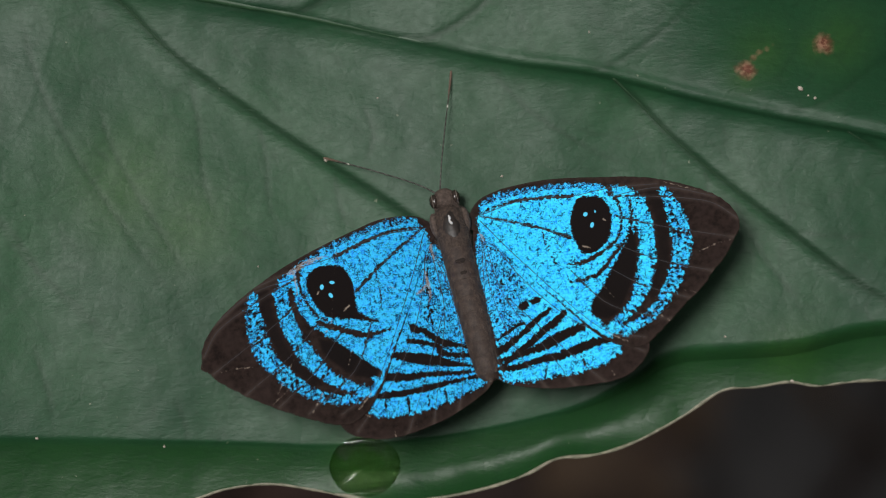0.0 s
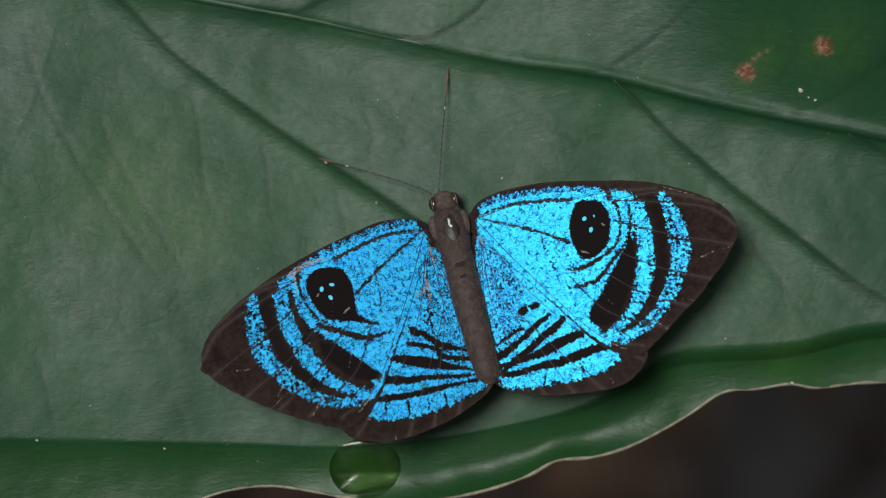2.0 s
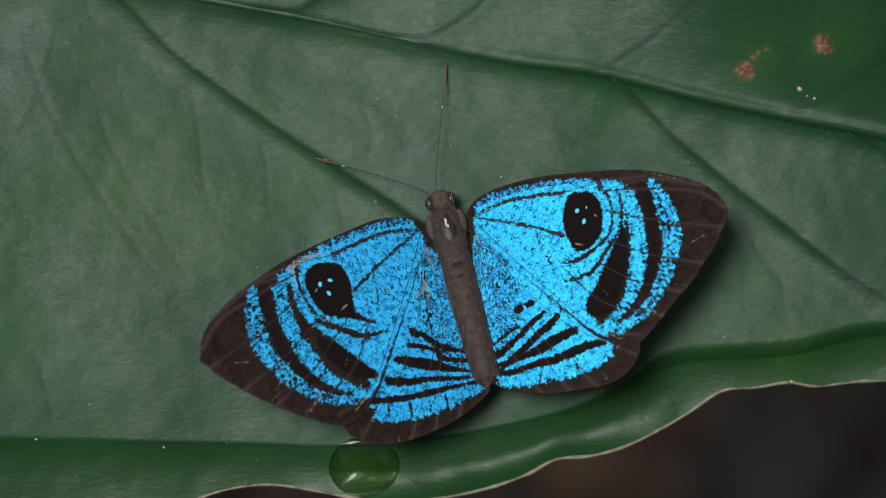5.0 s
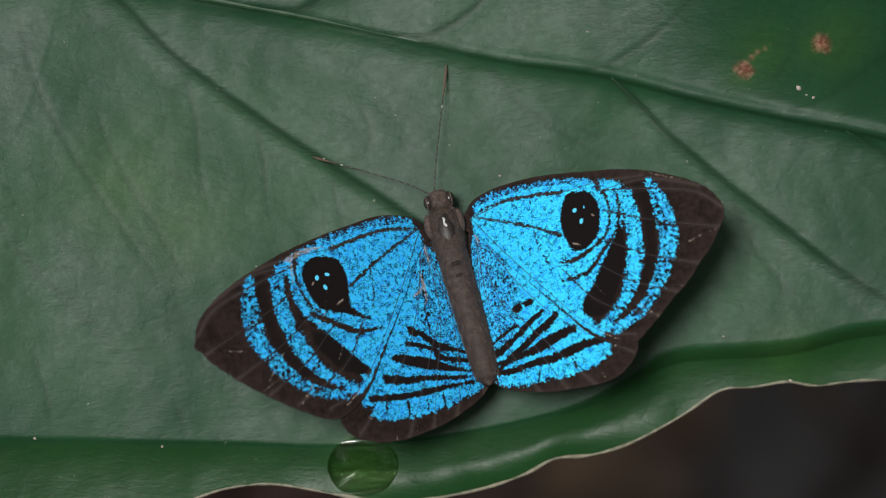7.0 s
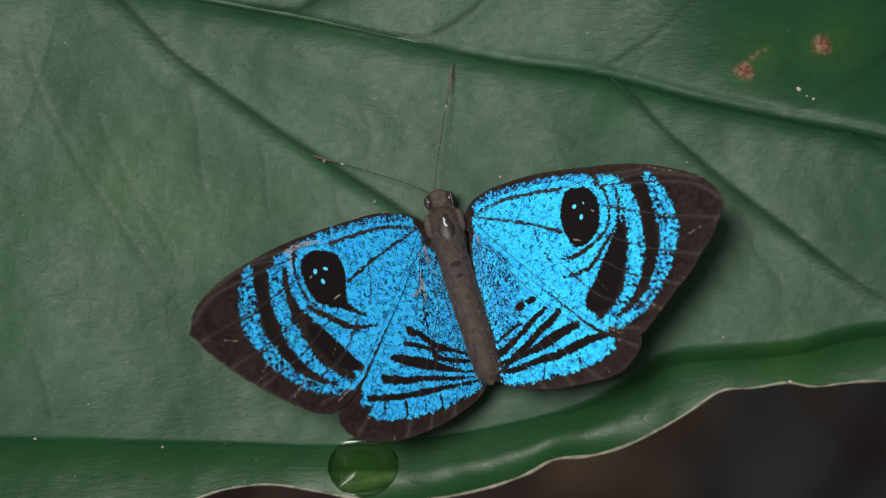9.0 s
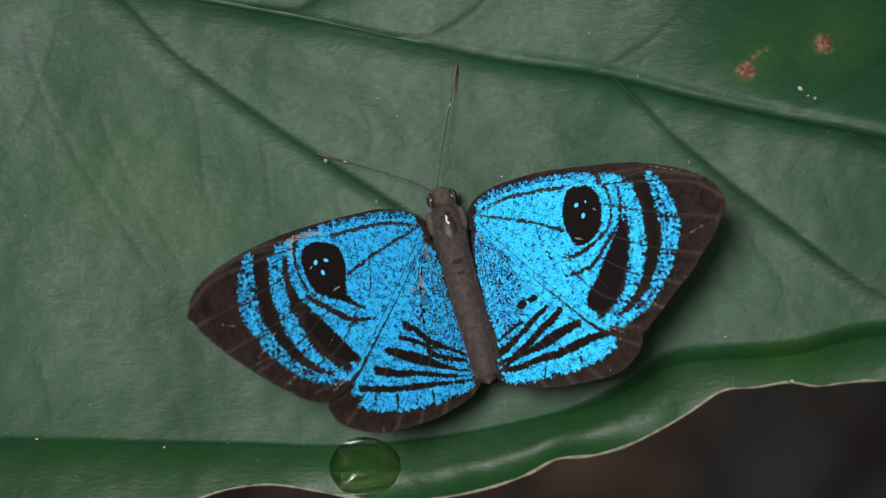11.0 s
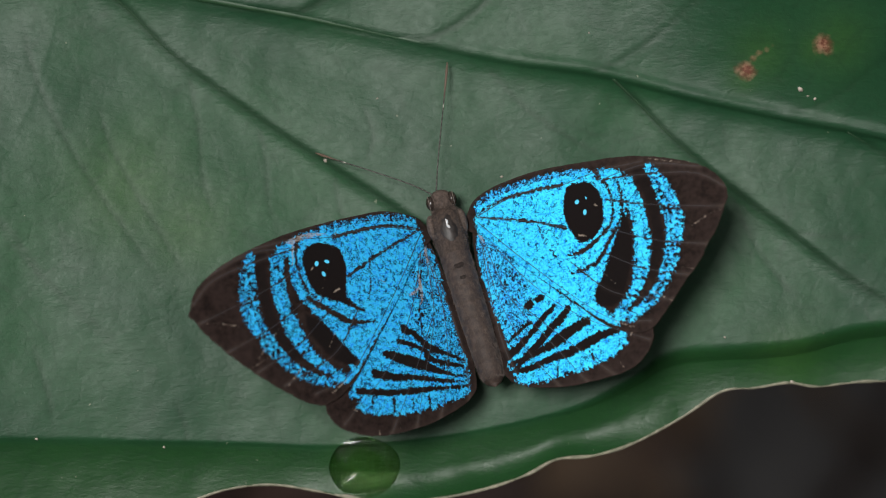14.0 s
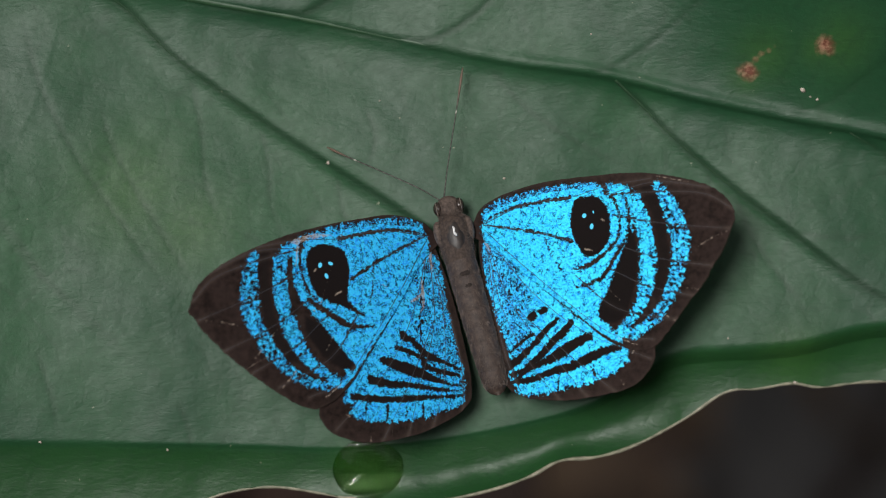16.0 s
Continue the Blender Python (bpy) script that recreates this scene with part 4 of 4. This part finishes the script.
def build_butterfly():
    root = tagged(new("butterfly"), "metallic blue butterfly with dark eyespots and brown body on a leaf", "butterfly")
    # head
    head = part("head", mesh("head", *loft([(2.75, 0.05, 0.15, 0.15), (2.65, 0.05, 0.5, 0.45), (2.4, 0.0, 0.8, 0.7), (2.0, 0.0, 0.92, 0.8), (1.6, 0.0, 0.9, 0.8), (1.2, 0.0, 0.8, 0.7), (0.95, 0.0, 0.7, 0.6)], 28, 0.10), PALE_FUR_MAT), root)
    for s in (-1, 1):
        part("eye", mesh("eye", *ball((s * 0.84, 1.85, 0.10), (0.42, 0.60, 0.56)), EYE_MAT), head, "dark glossy compound eye")
        ring = [(s * 0.99, 1.85 + 0.56 * math.cos(a), 0.10 + 0.52 * math.sin(a)) for a in np.linspace(0, 2 * math.pi, 25)]
        part("eye_rim", mesh("eye_rim", *tube(ring, [0.03] * 25, 6), RIM_MAT), head, "thin pale rim of scales")
        palp = spline([(s * 0.25, 2.4, -0.2), (s * 0.2, 2.6, -0.25), (s * 0.15, 2.75, -0.1)], 5)
        part("palp", mesh("palp", *tube(palp, np.linspace(0.18, 0.06, len(palp)), 8), FUR_MAT), head)
    # thorax, its dark shield and the wing bases
    thorax = part("thorax", mesh("thorax", *loft([(1.25, 0, 0.55, 0.5), (1.0, 0, 0.95, 0.85), (0.5, 0, 1.22, 1.05), (-0.2, 0, 1.36, 1.15), (-1.0, 0, 1.36, 1.15), (-1.8, 0, 1.3, 1.1), (-2.5, -0.05, 1.24, 1.02), (-3.0, -0.1, 1.1, 0.86), (-3.4, -0.15, 0.6, 0.6)], 36, 0.04, 5.0), FUR_MAT), root)
    part("scutum", mesh("scutum", *ball((0.02, -0.75, 0.17), (1.08, 2.1, 1.05), 32, 20), SCUTUM_MAT), thorax, "dark glossy shield")
    part("scutellum", mesh("scutellum", *ball((0.02, -2.45, 0.45), (0.72, 0.6, 0.50), 24, 12), FUR_MAT), thorax)
    for s in (-1, 1):
        part("tegula", mesh("tegula", *ball((s * 1.22, -0.15, 0.15), (0.42, 1.05, 0.5), 24, 14), PALE_FUR_MAT), thorax, "brown furry wing base")
    # wavy rod added to draw the shield's white glint
    ridge = [(-0.04 + 0.05 * math.sin(k * 0.9) + 0.012 * k, 0.08 - 0.09 * k, 1.225) for k in range(10)]
    part("back_ridge", mesh("back_ridge", *tube(ridge, [0.05, 0.09, 0.1, 0.1, 0.08, 0.08, 0.1, 0.11, 0.1, 0.05], 10), GLINT_MAT), thorax, "pale glint on the shield, painted on an added ridge")
    # abdomen: a core with overlapping ring plates
    def girth(y):
        return float(np.interp(-y, [2.5, 4, 7, 9.5, 11.5, 12.6, 13.1, 13.5], [1.24, 1.24, 1.20, 1.14, 1.08, 1.0, 0.84, 0.5]))

    def sag(y):
        return -0.12 - 0.004 * (y + 2.5) ** 2

    core = [(y + 2.5, sag(y), girth(y) * 0.93, girth(y) * 0.85) for y in np.linspace(-2.5, -13.4, 30)] + [(-11.15, -0.60, 0.12, 0.12)]
    abdomen = part("abdomen", mesh("abdomen", *loft(core, 32, 0.02, 9.0), ABDOMEN_MAT), root, "brown ringed abdomen")
    edges = [-2.5, -3.9, -5.3, -6.7, -8.0, -9.3, -10.5, -11.6, -12.6, -13.45]
    for k, (a, b) in enumerate(zip(edges[:-1], edges[1:])):
        ring = []
        for t, g in ((0.0, 0.955), (0.1, 0.985), (0.35, 1.0), (0.7, 1.0), (0.93, 0.985), (1.05, 0.94)):
            y = a + (b - a) * t
            ring.append((y + 2.5, sag(y), girth(y) * g, girth(y) * g * 0.92))
        part("segment", mesh("segment", *loft(ring, 32, 0.02, 9.0), ABDOMEN_MAT), abdomen)
    for y, r in ((-3.75, 0.42), (-4.75, 0.30)):
        part("spot", mesh("spot", *ball((0.05, y + 2.5, sag(y) + girth(y) * 0.885 - 0.005), (r, 0.26, 0.055), 16, 8), SPOT_MAT), abdomen, "dark brown spot")
    # short hairs lying back along the abdomen
    verts, faces = [], []
    rnd = random.Random(11)
    for k in range(2600):
        a, y = rnd.uniform(0.05, math.pi - 0.05), rnd.uniform(-13.0, -2.6)
        g = girth(y) * 0.97
        c = Vector((g * math.cos(a), y + 2.5, sag(y) + g * 0.92 * math.sin(a)))
        way = Vector((math.cos(a) * 0.35 + rnd.uniform(-0.3, 0.3), -1.0, math.sin(a) * 0.25 + rnd.uniform(-0.1, 0.15))).normalized()
        side = way.cross(Vector((rnd.uniform(-0.3, 0.3), 0, 1))).normalized() * 0.018
        b = len(verts)
        verts += [c + side, c - side, c + way * rnd.uniform(0.16, 0.36)]
        faces.append((b, b + 1, b + 2))
    tagged(part("hairs", mesh("hairs", verts, faces, HAIR_MAT, False), abdomen, "short grey-brown hairs"), kind="stuff")
    # fur
    verts, faces = [], []
    rnd = random.Random(4)
    for k in range(2600):
        a = rnd.uniform(-0.15, math.pi + 0.15)
        y = rnd.choice((rnd.uniform(-2.9, 1.1), rnd.uniform(0.9, 2.6)))
        r = np.interp(y, [-2.9, -1.8, -0.2, 0.6, 1.2, 2.0, 2.6], [0.9, 1.2, 1.34, 1.18, 0.8, 0.88, 0.55])
        c = Vector((r * math.cos(a), y, r * 0.84 * math.sin(a)))
        if abs(c.x) < 0.85 and -2.4 < y < 0.9:
            continue
        way = Vector((math.cos(a) * 0.9 + rnd.uniform(-0.4, 0.4), -1.0 + rnd.uniform(-0.5, 0.7), math.sin(a) * 0.55 + rnd.uniform(-0.2, 0.3))).normalized()
        side = way.cross(Vector((rnd.uniform(-1, 1), rnd.uniform(-1, 1), 1))).normalized() * 0.02
        up = way.cross(side)
        size = rnd.uniform(0.18, 0.42)
        b = len(verts)
        verts += [c + side, c - side * 0.5 + up * 0.87, c - side * 0.5 - up * 0.87, c + way * size + Vector((0, 0, -0.05))]
        faces += [(b, b + 1, b + 3), (b + 1, b + 2, b + 3), (b + 2, b, b + 3)]
    tagged(part("fur", mesh("fur", verts, faces, HAIR_MAT, False), thorax, "short grey-brown hairs"), kind="stuff")
    # legs under the body
    for s in (-1, 1):
        for y, foot in ((-0.4, 1.2), (-1.8, -2.2)):
            pts = spline([(s * 0.7, y, -0.7), (s * 0.9, y + foot * 0.15, -1.3), (s * 1.0, y + foot * 0.35, -2.0), (s * 1.1, y + foot * 0.5, -2.6)], 5)
            part("leg", mesh("leg", *tube(pts, np.linspace(0.20, 0.09, len(pts)), 7), FUR_MAT), root)
    # antennae
    feelers = []
    for pts, rise in (([(-0.20, 2.69), (0.47, 4.87), (1.30, 7.35), (2.14, 9.83), (3.06, 12.73)], (0.0, 0.5, 0.7, 0.7, 0.4)), ([(-0.49, 2.42), (-2.03, 3.59), (-5.07, 5.52), (-7.38, 6.98), (-9.01, 8.17)], (0.0, 0.3, 0.2, -0.2, -1.0))):
        base = np.array(pts[0])
        line = spline([(p[0] - base[0], p[1] - base[1], h) for p, h in zip(pts, rise)], 16)
        t = np.linspace(0, 1, len(line))
        radii = np.interp(t, [0, 0.1, 0.7, 0.8, 0.93, 1], [0.07, 0.05, 0.045, 0.065, 0.105, 0.04])
        v, f = tube(line, radii, 8)
        pale = np.repeat(np.where(np.arange(len(line)) % 3 == 0, 0.10, 0.0), 8)
        pale[np.repeat(np.abs(t - 0.685) < 0.012, 8)] = 1.0
        club = np.repeat(np.clip((t - 0.72) / 0.12, 0, 1), 8)
        ob = part("antenna", mesh("antenna", v, f, ANT_MAT, pale=pale, club=club), root, "thin dark ringed antenna with rusty club")
        feelers.append((ob, base))
    scars = [([(11.67, -1.21), (10.94, -0.91), (9.73, -0.57), (8.35, -0.47)], [0.55, 0.6, 0.45, 0.2]), ([(11.23, -1.13), (11.33, -2.33), (11.46, -3.13)], [0.4, 0.34, 0.16]), ([(11.10, -1.16), (9.11, -0.67), (7.17, -0.41)], [0.2, 0.14, 0.1]), ([(7.37, -0.12), (7.85, -1.48), (8.66, -3.72), (9.56, -6.42)], [0.12, 0.06, 0.08, 0.14]),
             ([(10.10, -6.68), (9.35, -6.48)], [0.22, 0.18]), ([(12.72, -7.81), (13.73, -9.00), (15.33, -10.99)], [0.09, 0.11, 0.09]), ([(11.66, -10.14), (12.68, -12.14)], [0.07, 0.06]), ([(10.01, -11.62), (10.58, -13.15)], [0.06, 0.05]),
             ([(4.70, -4.17), (4.01, -4.39), (3.42, -4.93)], [0.12, 0.2, 0.14]), ([(19.54, -6.82), (19.02, -7.43), (18.47, -7.09)], [0.12, 0.08, 0.08]), ([(18.23, -7.87), (17.55, -8.76)], [0.1, 0.1])]
    hscars = [([(1.11, -3.53), (1.19, -4.60), (1.39, -5.78), (1.72, -6.19)], [0.25, 0.45, 0.4, 0.14]), ([(2.35, -5.26), (1.68, -4.96), (1.15, -4.51)], [0.35, 0.4, 0.2]), ([(0.01, -1.96), (0.11, -2.83)], [0.3, 0.3]), ([(0.12, -2.42), (0.13, -3.17)], [0.3, 0.2]), ([(2.70, -5.16), (2.06, -4.95)], [0.14, 0.1]), ([(5.67, -15.05), (5.82, -15.77)], [0.08, 0.08])]
    wings = {}
    wings["FR"] = wing("forewing", FORE_R, fore_pattern, FORE_VEINS, root, False, 0.0, "brown forewing with metallic blue bands and black eyespot")
    wings["FL"] = wing("forewing", FORE_L, fore_pattern, FORE_VEINS, root, True, 0.0, "scratched brown forewing with blue bands and eyespot", scars)
    wings["HR"] = wing("hindwing", HIND_R, hind_pattern, HIND_VEINS, root, False, 0.13, "brown hindwing with radiating blue and black stripes")
    wings["HL"] = wing("hindwing", HIND_L, hind_pattern, HIND_VEINS, root, True, 0.13, "brown hindwing with blue stripes and worn patch", hscars)
    return root, wings, feelers, abdomen


butterfly, wings, feelers, abdomen = build_butterfly()


# ---- small things on the leaf ----
def build_drop():
    """A flat bead of water hanging at the leaf's border."""
    c = (-6.30, -17.52)
    seg, rings, tall = 260, 90, 0.30
    verts, faces = [], []
    for i in range(rings + 1):
        b = i / rings
        for j in range(seg):
            a = 2 * math.pi * j / seg
            r = math.sin(b * math.pi / 2) * (1 + 0.05 * noise.noise(Vector((math.cos(a), math.sin(a), 2))))
            u, v = c[0] + 2.85 * r * math.cos(a), c[1] + 2.45 * r * math.sin(a)
            verts.append([u, v, tall * (1 - math.sin(b * math.pi / 2) ** 7)])
    plan = np.array([v[:2] for v in verts])
    base = leaf_relief(plan)[0]
    lie = np.linalg.lstsq(np.column_stack([plan, np.ones(len(plan))]), base, rcond=None)[0]
    bed = plan @ lie[:2] + lie[2]
    up = np.array([v[2] for v in verts]) / tall
    z = base * (1 - up) + bed * up + tall * up
    # two narrow ridges added to shape sun glints, each sloped along its length to mirror the sun
    for line, climb, wide in ((np.array([(-8.60, -19.40), (-7.60, -18.72), (-6.70, -18.00)]), 0.056, 0.24), (np.array([(-7.68, -16.55), (-7.80, -17.40)]), 0.053, 0.13)):
        d, _, t = to_line(plan, line)
        run = np.linalg.norm(line[-1] - line[0])
        mid = z[np.argmin(np.hypot(*(plan - line.mean(0)).T))]
        k = np.exp(-(d / wide) ** 2) * np.clip(np.minimum(t, 1 - t) / 0.12 + 0.3, 0, 1)
        z = z * (1 - k) + (mid + 0.38 * wide + climb * run * (t - 0.5)) * k
    for v, h, top in zip(verts, base, z):
        v[2] = max(top, h + 0.01)
    n = len(verts)
    for i in range(rings):
        for j in range(seg):
            faces.append((i * seg + j, (i + 1) * seg + j, (i + 1) * seg + (j + 1) % seg, i * seg + (j + 1) % seg))
    under = [(v[0], v[1], h - 0.02) for v, h in zip(verts, base)]
    faces += [tuple(n + k for k in f[::-1]) for f in faces]
    for j in range(seg):
        a, b = rings * seg + j, rings * seg + (j + 1) % seg
        faces.append((a, b + 0, n + b, n + a)[::-1])
    ob = tagged(new("water_drop", mesh("water_drop", verts + under, faces, WATER_MAT)), "clear flattened water drop on the leaf border", "water drop")
    ob.matrix_world = LEAF


build_drop()


def build_crumbs():
    rnd = random.Random(9)
    for (u, v), r in (((28.57, 12.80), 0.22), ((29.75, 12.03), 0.14), ((29.21, 12.26), 0.09), ((-5.29, 12.11), 0.07), ((-32.42, -15.17), 0.13), ((-22.35, -15.89), 0.12), ((28.17, -10.71), 0.16), ((4.70, 5.81), 0.11), ((-14.86, -1.46), 0.06), ((-9.46, 7.12), 0.16), ((22.63, -7.08), 0.09), ((11.69, 17.34), 0.07)):
        vs, fs = ball((0, 0, 0), (r, r * 0.75, r * 0.6), 10, 7)
        vs = [(x * (1 + 0.3 * rnd.uniform(-1, 1)), y * (1 + 0.3 * rnd.uniform(-1, 1)), z) for x, y, z in vs]
        ob = tagged(new("crumb", mesh("crumb", vs, fs, DEBRIS_MAT)), "tiny pale crumb of debris on the leaf", "debris", group="crumbs on the leaf")
        ob.matrix_world = on_leaf(u, v, leaf_height(u, v) + r * 0.35, rnd.uniform(0, 360))


build_crumbs()


# ---- forest floor below ----
def dead_leaf(size, rnd):
    nu, nv = 12, 7
    verts, faces = [], []
    curl, twist = rnd.uniform(0.1, 0.5), rnd.uniform(-0.4, 0.4)
    for i in range(nu):
        s = i / (nu - 1)
        half = 0.30 * math.sin(math.pi * s ** 0.8) + 0.004
        for j in range(nv):
            t = 2 * j / (nv - 1) - 1
            verts.append(((s - 0.5) * size, t * half * size, size * (curl * (0.25 * t * t + 0.5 * (s - 0.5) ** 2) + twist * t * (s - 0.5) * 0.4)))
    n = len(verts)
    verts += [(x, y, z - 0.6) for x, y, z in verts]
    for i in range(nu - 1):
        for j in range(nv - 1):
            a = i * nv + j
            faces.append((a, a + nv, a + nv + 1, a + 1))
            faces.append((n + a + 1, n + a + nv + 1, n + a + nv, n + a))
    return verts, faces


def build_litter():
    rnd = random.Random(21)
    verts, faces = [], []
    for k in range(1300):
        away, turn = 1500 * rnd.random() ** 0.75, rnd.uniform(0, 2 * math.pi)
        x, y = 60 + away * math.cos(turn), 260 + away * math.sin(turn)
        vs, fs = dead_leaf(rnd.uniform(40, 110), rnd)
        m = Euler((rnd.uniform(-0.3, 0.3), rnd.uniform(-0.3, 0.3), rnd.uniform(0, 6.3))).to_matrix()
        z = 30 * noise.noise(Vector((x * 0.0017, y * 0.0017, 3))) + rnd.uniform(2, 14)
        b = len(verts)
        verts += [tuple(m @ Vector(v) + Vector((x, y, z))) for v in vs]
        faces += [tuple(b + i for i in f) for f in fs]
    tagged(new("leaf_litter", mesh("leaf_litter", verts, faces, LITTER_MAT)), "brown decaying leaf litter on the forest floor, darkened for shade", "leaf litter", kind="stuff")
    for (x, y), size, turn in ((((49.12, 246.16)), 75, 40), (((95.60, 263.77)), 70, 110), (((63.63, 265.26)), 60, 75)):
        vs, fs = dead_leaf(size, rnd)
        ob = tagged(new("fallen_leaf"), "dry ochre brown fallen leaf on the litter", "leaf", group="fallen leaves")
        part("blade", mesh("blade", vs, fs, OCHRE_MAT), ob)
        rib = [Vector(vs[i * 7 + 3]) + Vector((0, 0, 0.3)) for i in range(12)]
        part("midrib", mesh("midrib", *tube(rib, np.linspace(0.9, 0.3, 12), 6), LITTER_MAT), ob)
        part("stalk", mesh("stalk", *tube([rib[0] + Vector((-size * 0.3 * k / 5, 0, 2.0 * k)) for k in range(6)], [0.8] * 6, 6), LITTER_MAT), ob)
        ob.matrix_world = pose(x * MM, y * MM, 0.035, 6, 4, turn)
    x, y = (85.09, 246.16)
    vs, fs = ball((0, 0, 0), (48, 34, 22), 28, 16)
    vs = [tuple(Vector(v) * (1 + 0.18 * noise.noise(Vector(v) * 0.03))) for v in vs]
    ob = tagged(new("stone", mesh("stone", vs, fs, STONE_MAT)), "smooth dark grey stone lying in leaf litter", "stone")
    ob.matrix_world = pose(x * MM, y * MM, 0.02, 0, 0, 20)


build_litter()


# ---- what moves ----
# seconds, place, heading and pitch of the body; for the wings of each side their lift, tilt and the sweep of fore- and hindwing
BODY = [(0, 0.532, 2.159, 13.29, -18.96, (9.54, -1.21, 0.19, 0.09), (10.46, -0.35, -3.61, -5.99)),
        (0.5, 0.484, 2.126, 13.25, -18.62, (8.61, -0.52, -0.60, -0.50), (11.35, -0.88, -3.62, -5.86)),
        (1, 0.501, 2.153, 13.35, -18.70, (9.53, 0.34, -0.27, -0.20), (10.68, -0.59, -3.29, -5.84)),
        (1.5, 0.478, 2.110, 13.45, -18.19, (9.61, 0.22, -1.11, -0.70), (10.99, -0.99, -3.10, -5.60)),
        (2, 0.471, 2.118, 13.71, -16.97, (11.73, 1.46, -1.21, -1.10), (12.11, -1.44, -2.97, -5.41)),
        (2.5, 0.473, 2.075, 13.72, -15.51, (12.77, 1.84, -1.65, -1.44), (11.75, -1.90, -3.23, -5.87)),
        (3, 0.460, 2.039, 14.03, -15.05, (12.63, 1.04, -1.60, -1.79), (13.62, -1.06, -3.47, -6.31)),
        (3.5, 0.393, 2.022, 13.93, -15.22, (11.96, 0.99, -1.79, -1.60), (14.12, -1.11, -3.48, -6.53)),
        (4, 0.350, 2.058, 14.43, -15.39, (14.50, 0.48, -0.62, -1.96), (16.28, -0.05, -2.38, -6.06)),
        (6.5, 0.197, 2.027, 14.00, -16.44, (20.62, -0.87, 0.84, -0.25), (22.67, 2.00, -1.27, -7.12)),
        (7, 0.240, 2.022, 13.76, -16.17, (20.64, -0.53, 0.73, -0.35), (22.54, 1.59, -0.33, -7.06)),
        (7.5, 0.141, 2.040, 13.44, -16.14, (20.74, -0.42, 1.76, 0.44), (22.89, 1.57, -0.30, -7.30)),
        (8, 0.197, 2.090, 13.16, -15.31, (20.87, -0.91, 2.04, 0.88), (24.32, 2.21, 0.34, -7.82)),
        (8.5, 0.257, 2.065, 13.25, -15.68, (20.92, -0.86, 2.79, 1.69), (24.36, 2.23, 1.17, -7.42)),
        (9, 0.225, 2.111, 13.21, -14.93, (21.57, -1.35, 3.55, 2.39), (24.24, 2.08, 2.13, -6.85)),
        (11.5, 0.332, 2.269, 12.72, -16.52, (22.53, 0.25, 2.55, 1.38), (25.00, 0.41, 5.94, -1.32)),
        (12, 0.458, 2.164, 12.55, -16.71, (23.02, 0.56, 2.21, 0.98), (24.68, 0.32, 7.25, 0.14)),
        (12.5, 0.408, 2.201, 12.47, -16.51, (22.56, 0.48, 3.13, 1.86), (25.32, 0.44, 7.22, 0.19)),
        (13, 0.367, 2.155, 13.55, -15.22, (22.57, 0.41, 3.95, 2.53), (25.66, 0.21, 7.64, 0.41)),
        (13.5, 0.329, 2.157, 14.09, -14.71, (21.88, 0.25, 4.67, 3.23), (26.40, 0.00, 8.10, 0.86)),
        (14, 0.315, 2.049, 14.29, -12.56, (21.27, 0.16, 6.02, 4.62), (27.49, 0.01, 7.83, 0.46)),
        (14.5, 0.466, 1.908, 13.55, -11.07, (21.64, 0.00, 5.84, 4.21), (27.03, 0.62, 8.78, 1.33)),
        (15, 0.516, 1.807, 12.71, -10.19, (21.55, 0.21, 5.89, 4.34), (26.96, 1.20, 9.13, 1.64)),
        (15.5, 0.551, 1.730, 12.48, -10.02, (21.40, 0.09, 5.75, 4.23), (26.78, 1.27, 9.59, 2.16)),
        (16, 0.622, 1.680, 12.15, -9.21, (22.26, 0.23, 5.79, 4.14), (26.21, 1.32, 10.07, 2.50))]
FEEL = [(0, 0.01, 0.00, 1.03), (0.5, 0.35, 0.03, 0.86), (1, 0.67, -0.03, 0.69), (1.5, 0.31, -0.09, 0.52), (2, 0.81, -0.25, 0.34),
        (2.5, 1.46, -0.25, 0.17), (3, 0.86, -0.44, -0.00), (3.5, 0.85, -0.38, -0.18), (4, 0.33, -0.68, -0.35), (6.5, -1.45, -0.27, 1.78),
        (7, -0.83, -0.10, 2.20), (7.5, -0.73, 0.12, 2.61), (8, -1.51, 0.32, 3.02), (8.5, -2.16, 0.30, 3.43), (9, -2.73, 0.36, 3.84),
        (11.5, -3.75, -0.15, 1.89), (12, -4.64, -0.55, 2.18), (12.5, -3.95, -1.00, 2.47), (13, -3.11, -1.15, 2.61), (13.5, -2.24, -0.97, 2.74),
        (14, -0.90, -1.85, 2.88), (14.5, -1.45, -2.15, 3.19), (15, -1.71, -2.64, 3.50), (15.5, -2.22, -3.76, 3.53), (16, -2.39, -4.81, 3.57)]


def motions():
    walk(butterfly, [(t, on_leaf(u, v, 2.5, turn, pitch)) for t, u, v, turn, pitch, *rest in BODY])
    hinge = {"R": (2.137, 0.008), "L": (-2.099, 0.089)}
    for k, ob in wings.items():
        s = 1 if k[1] == "R" else -1
        x, y = hinge[k[1]]
        rows = []
        for row in BODY:
            lift, tilt, *sweep = row[5 if s > 0 else 6]
            rows.append((row[0], pose(x * MM, y * MM, 0) @ pose(0, 0, 0, 0, -s * lift, 0) @ pose(0, 0, 0, tilt, 0, 0) @ pose(0, 0, 0, 0, 0, s * sweep["FH".index(k[0])])))
        walk(ob, rows)
    walk(abdomen, [(row[0], pose(0, -2.5 * MM, 0, 0, 0, row[3])) for row in FEEL])
    for (ob, base), col in zip(feelers, (1, 2)):
        walk(ob, [(row[0], pose(base[0] * MM, base[1] * MM, 0.25 * MM, 0, 0, row[col])) for row in FEEL])


motions()
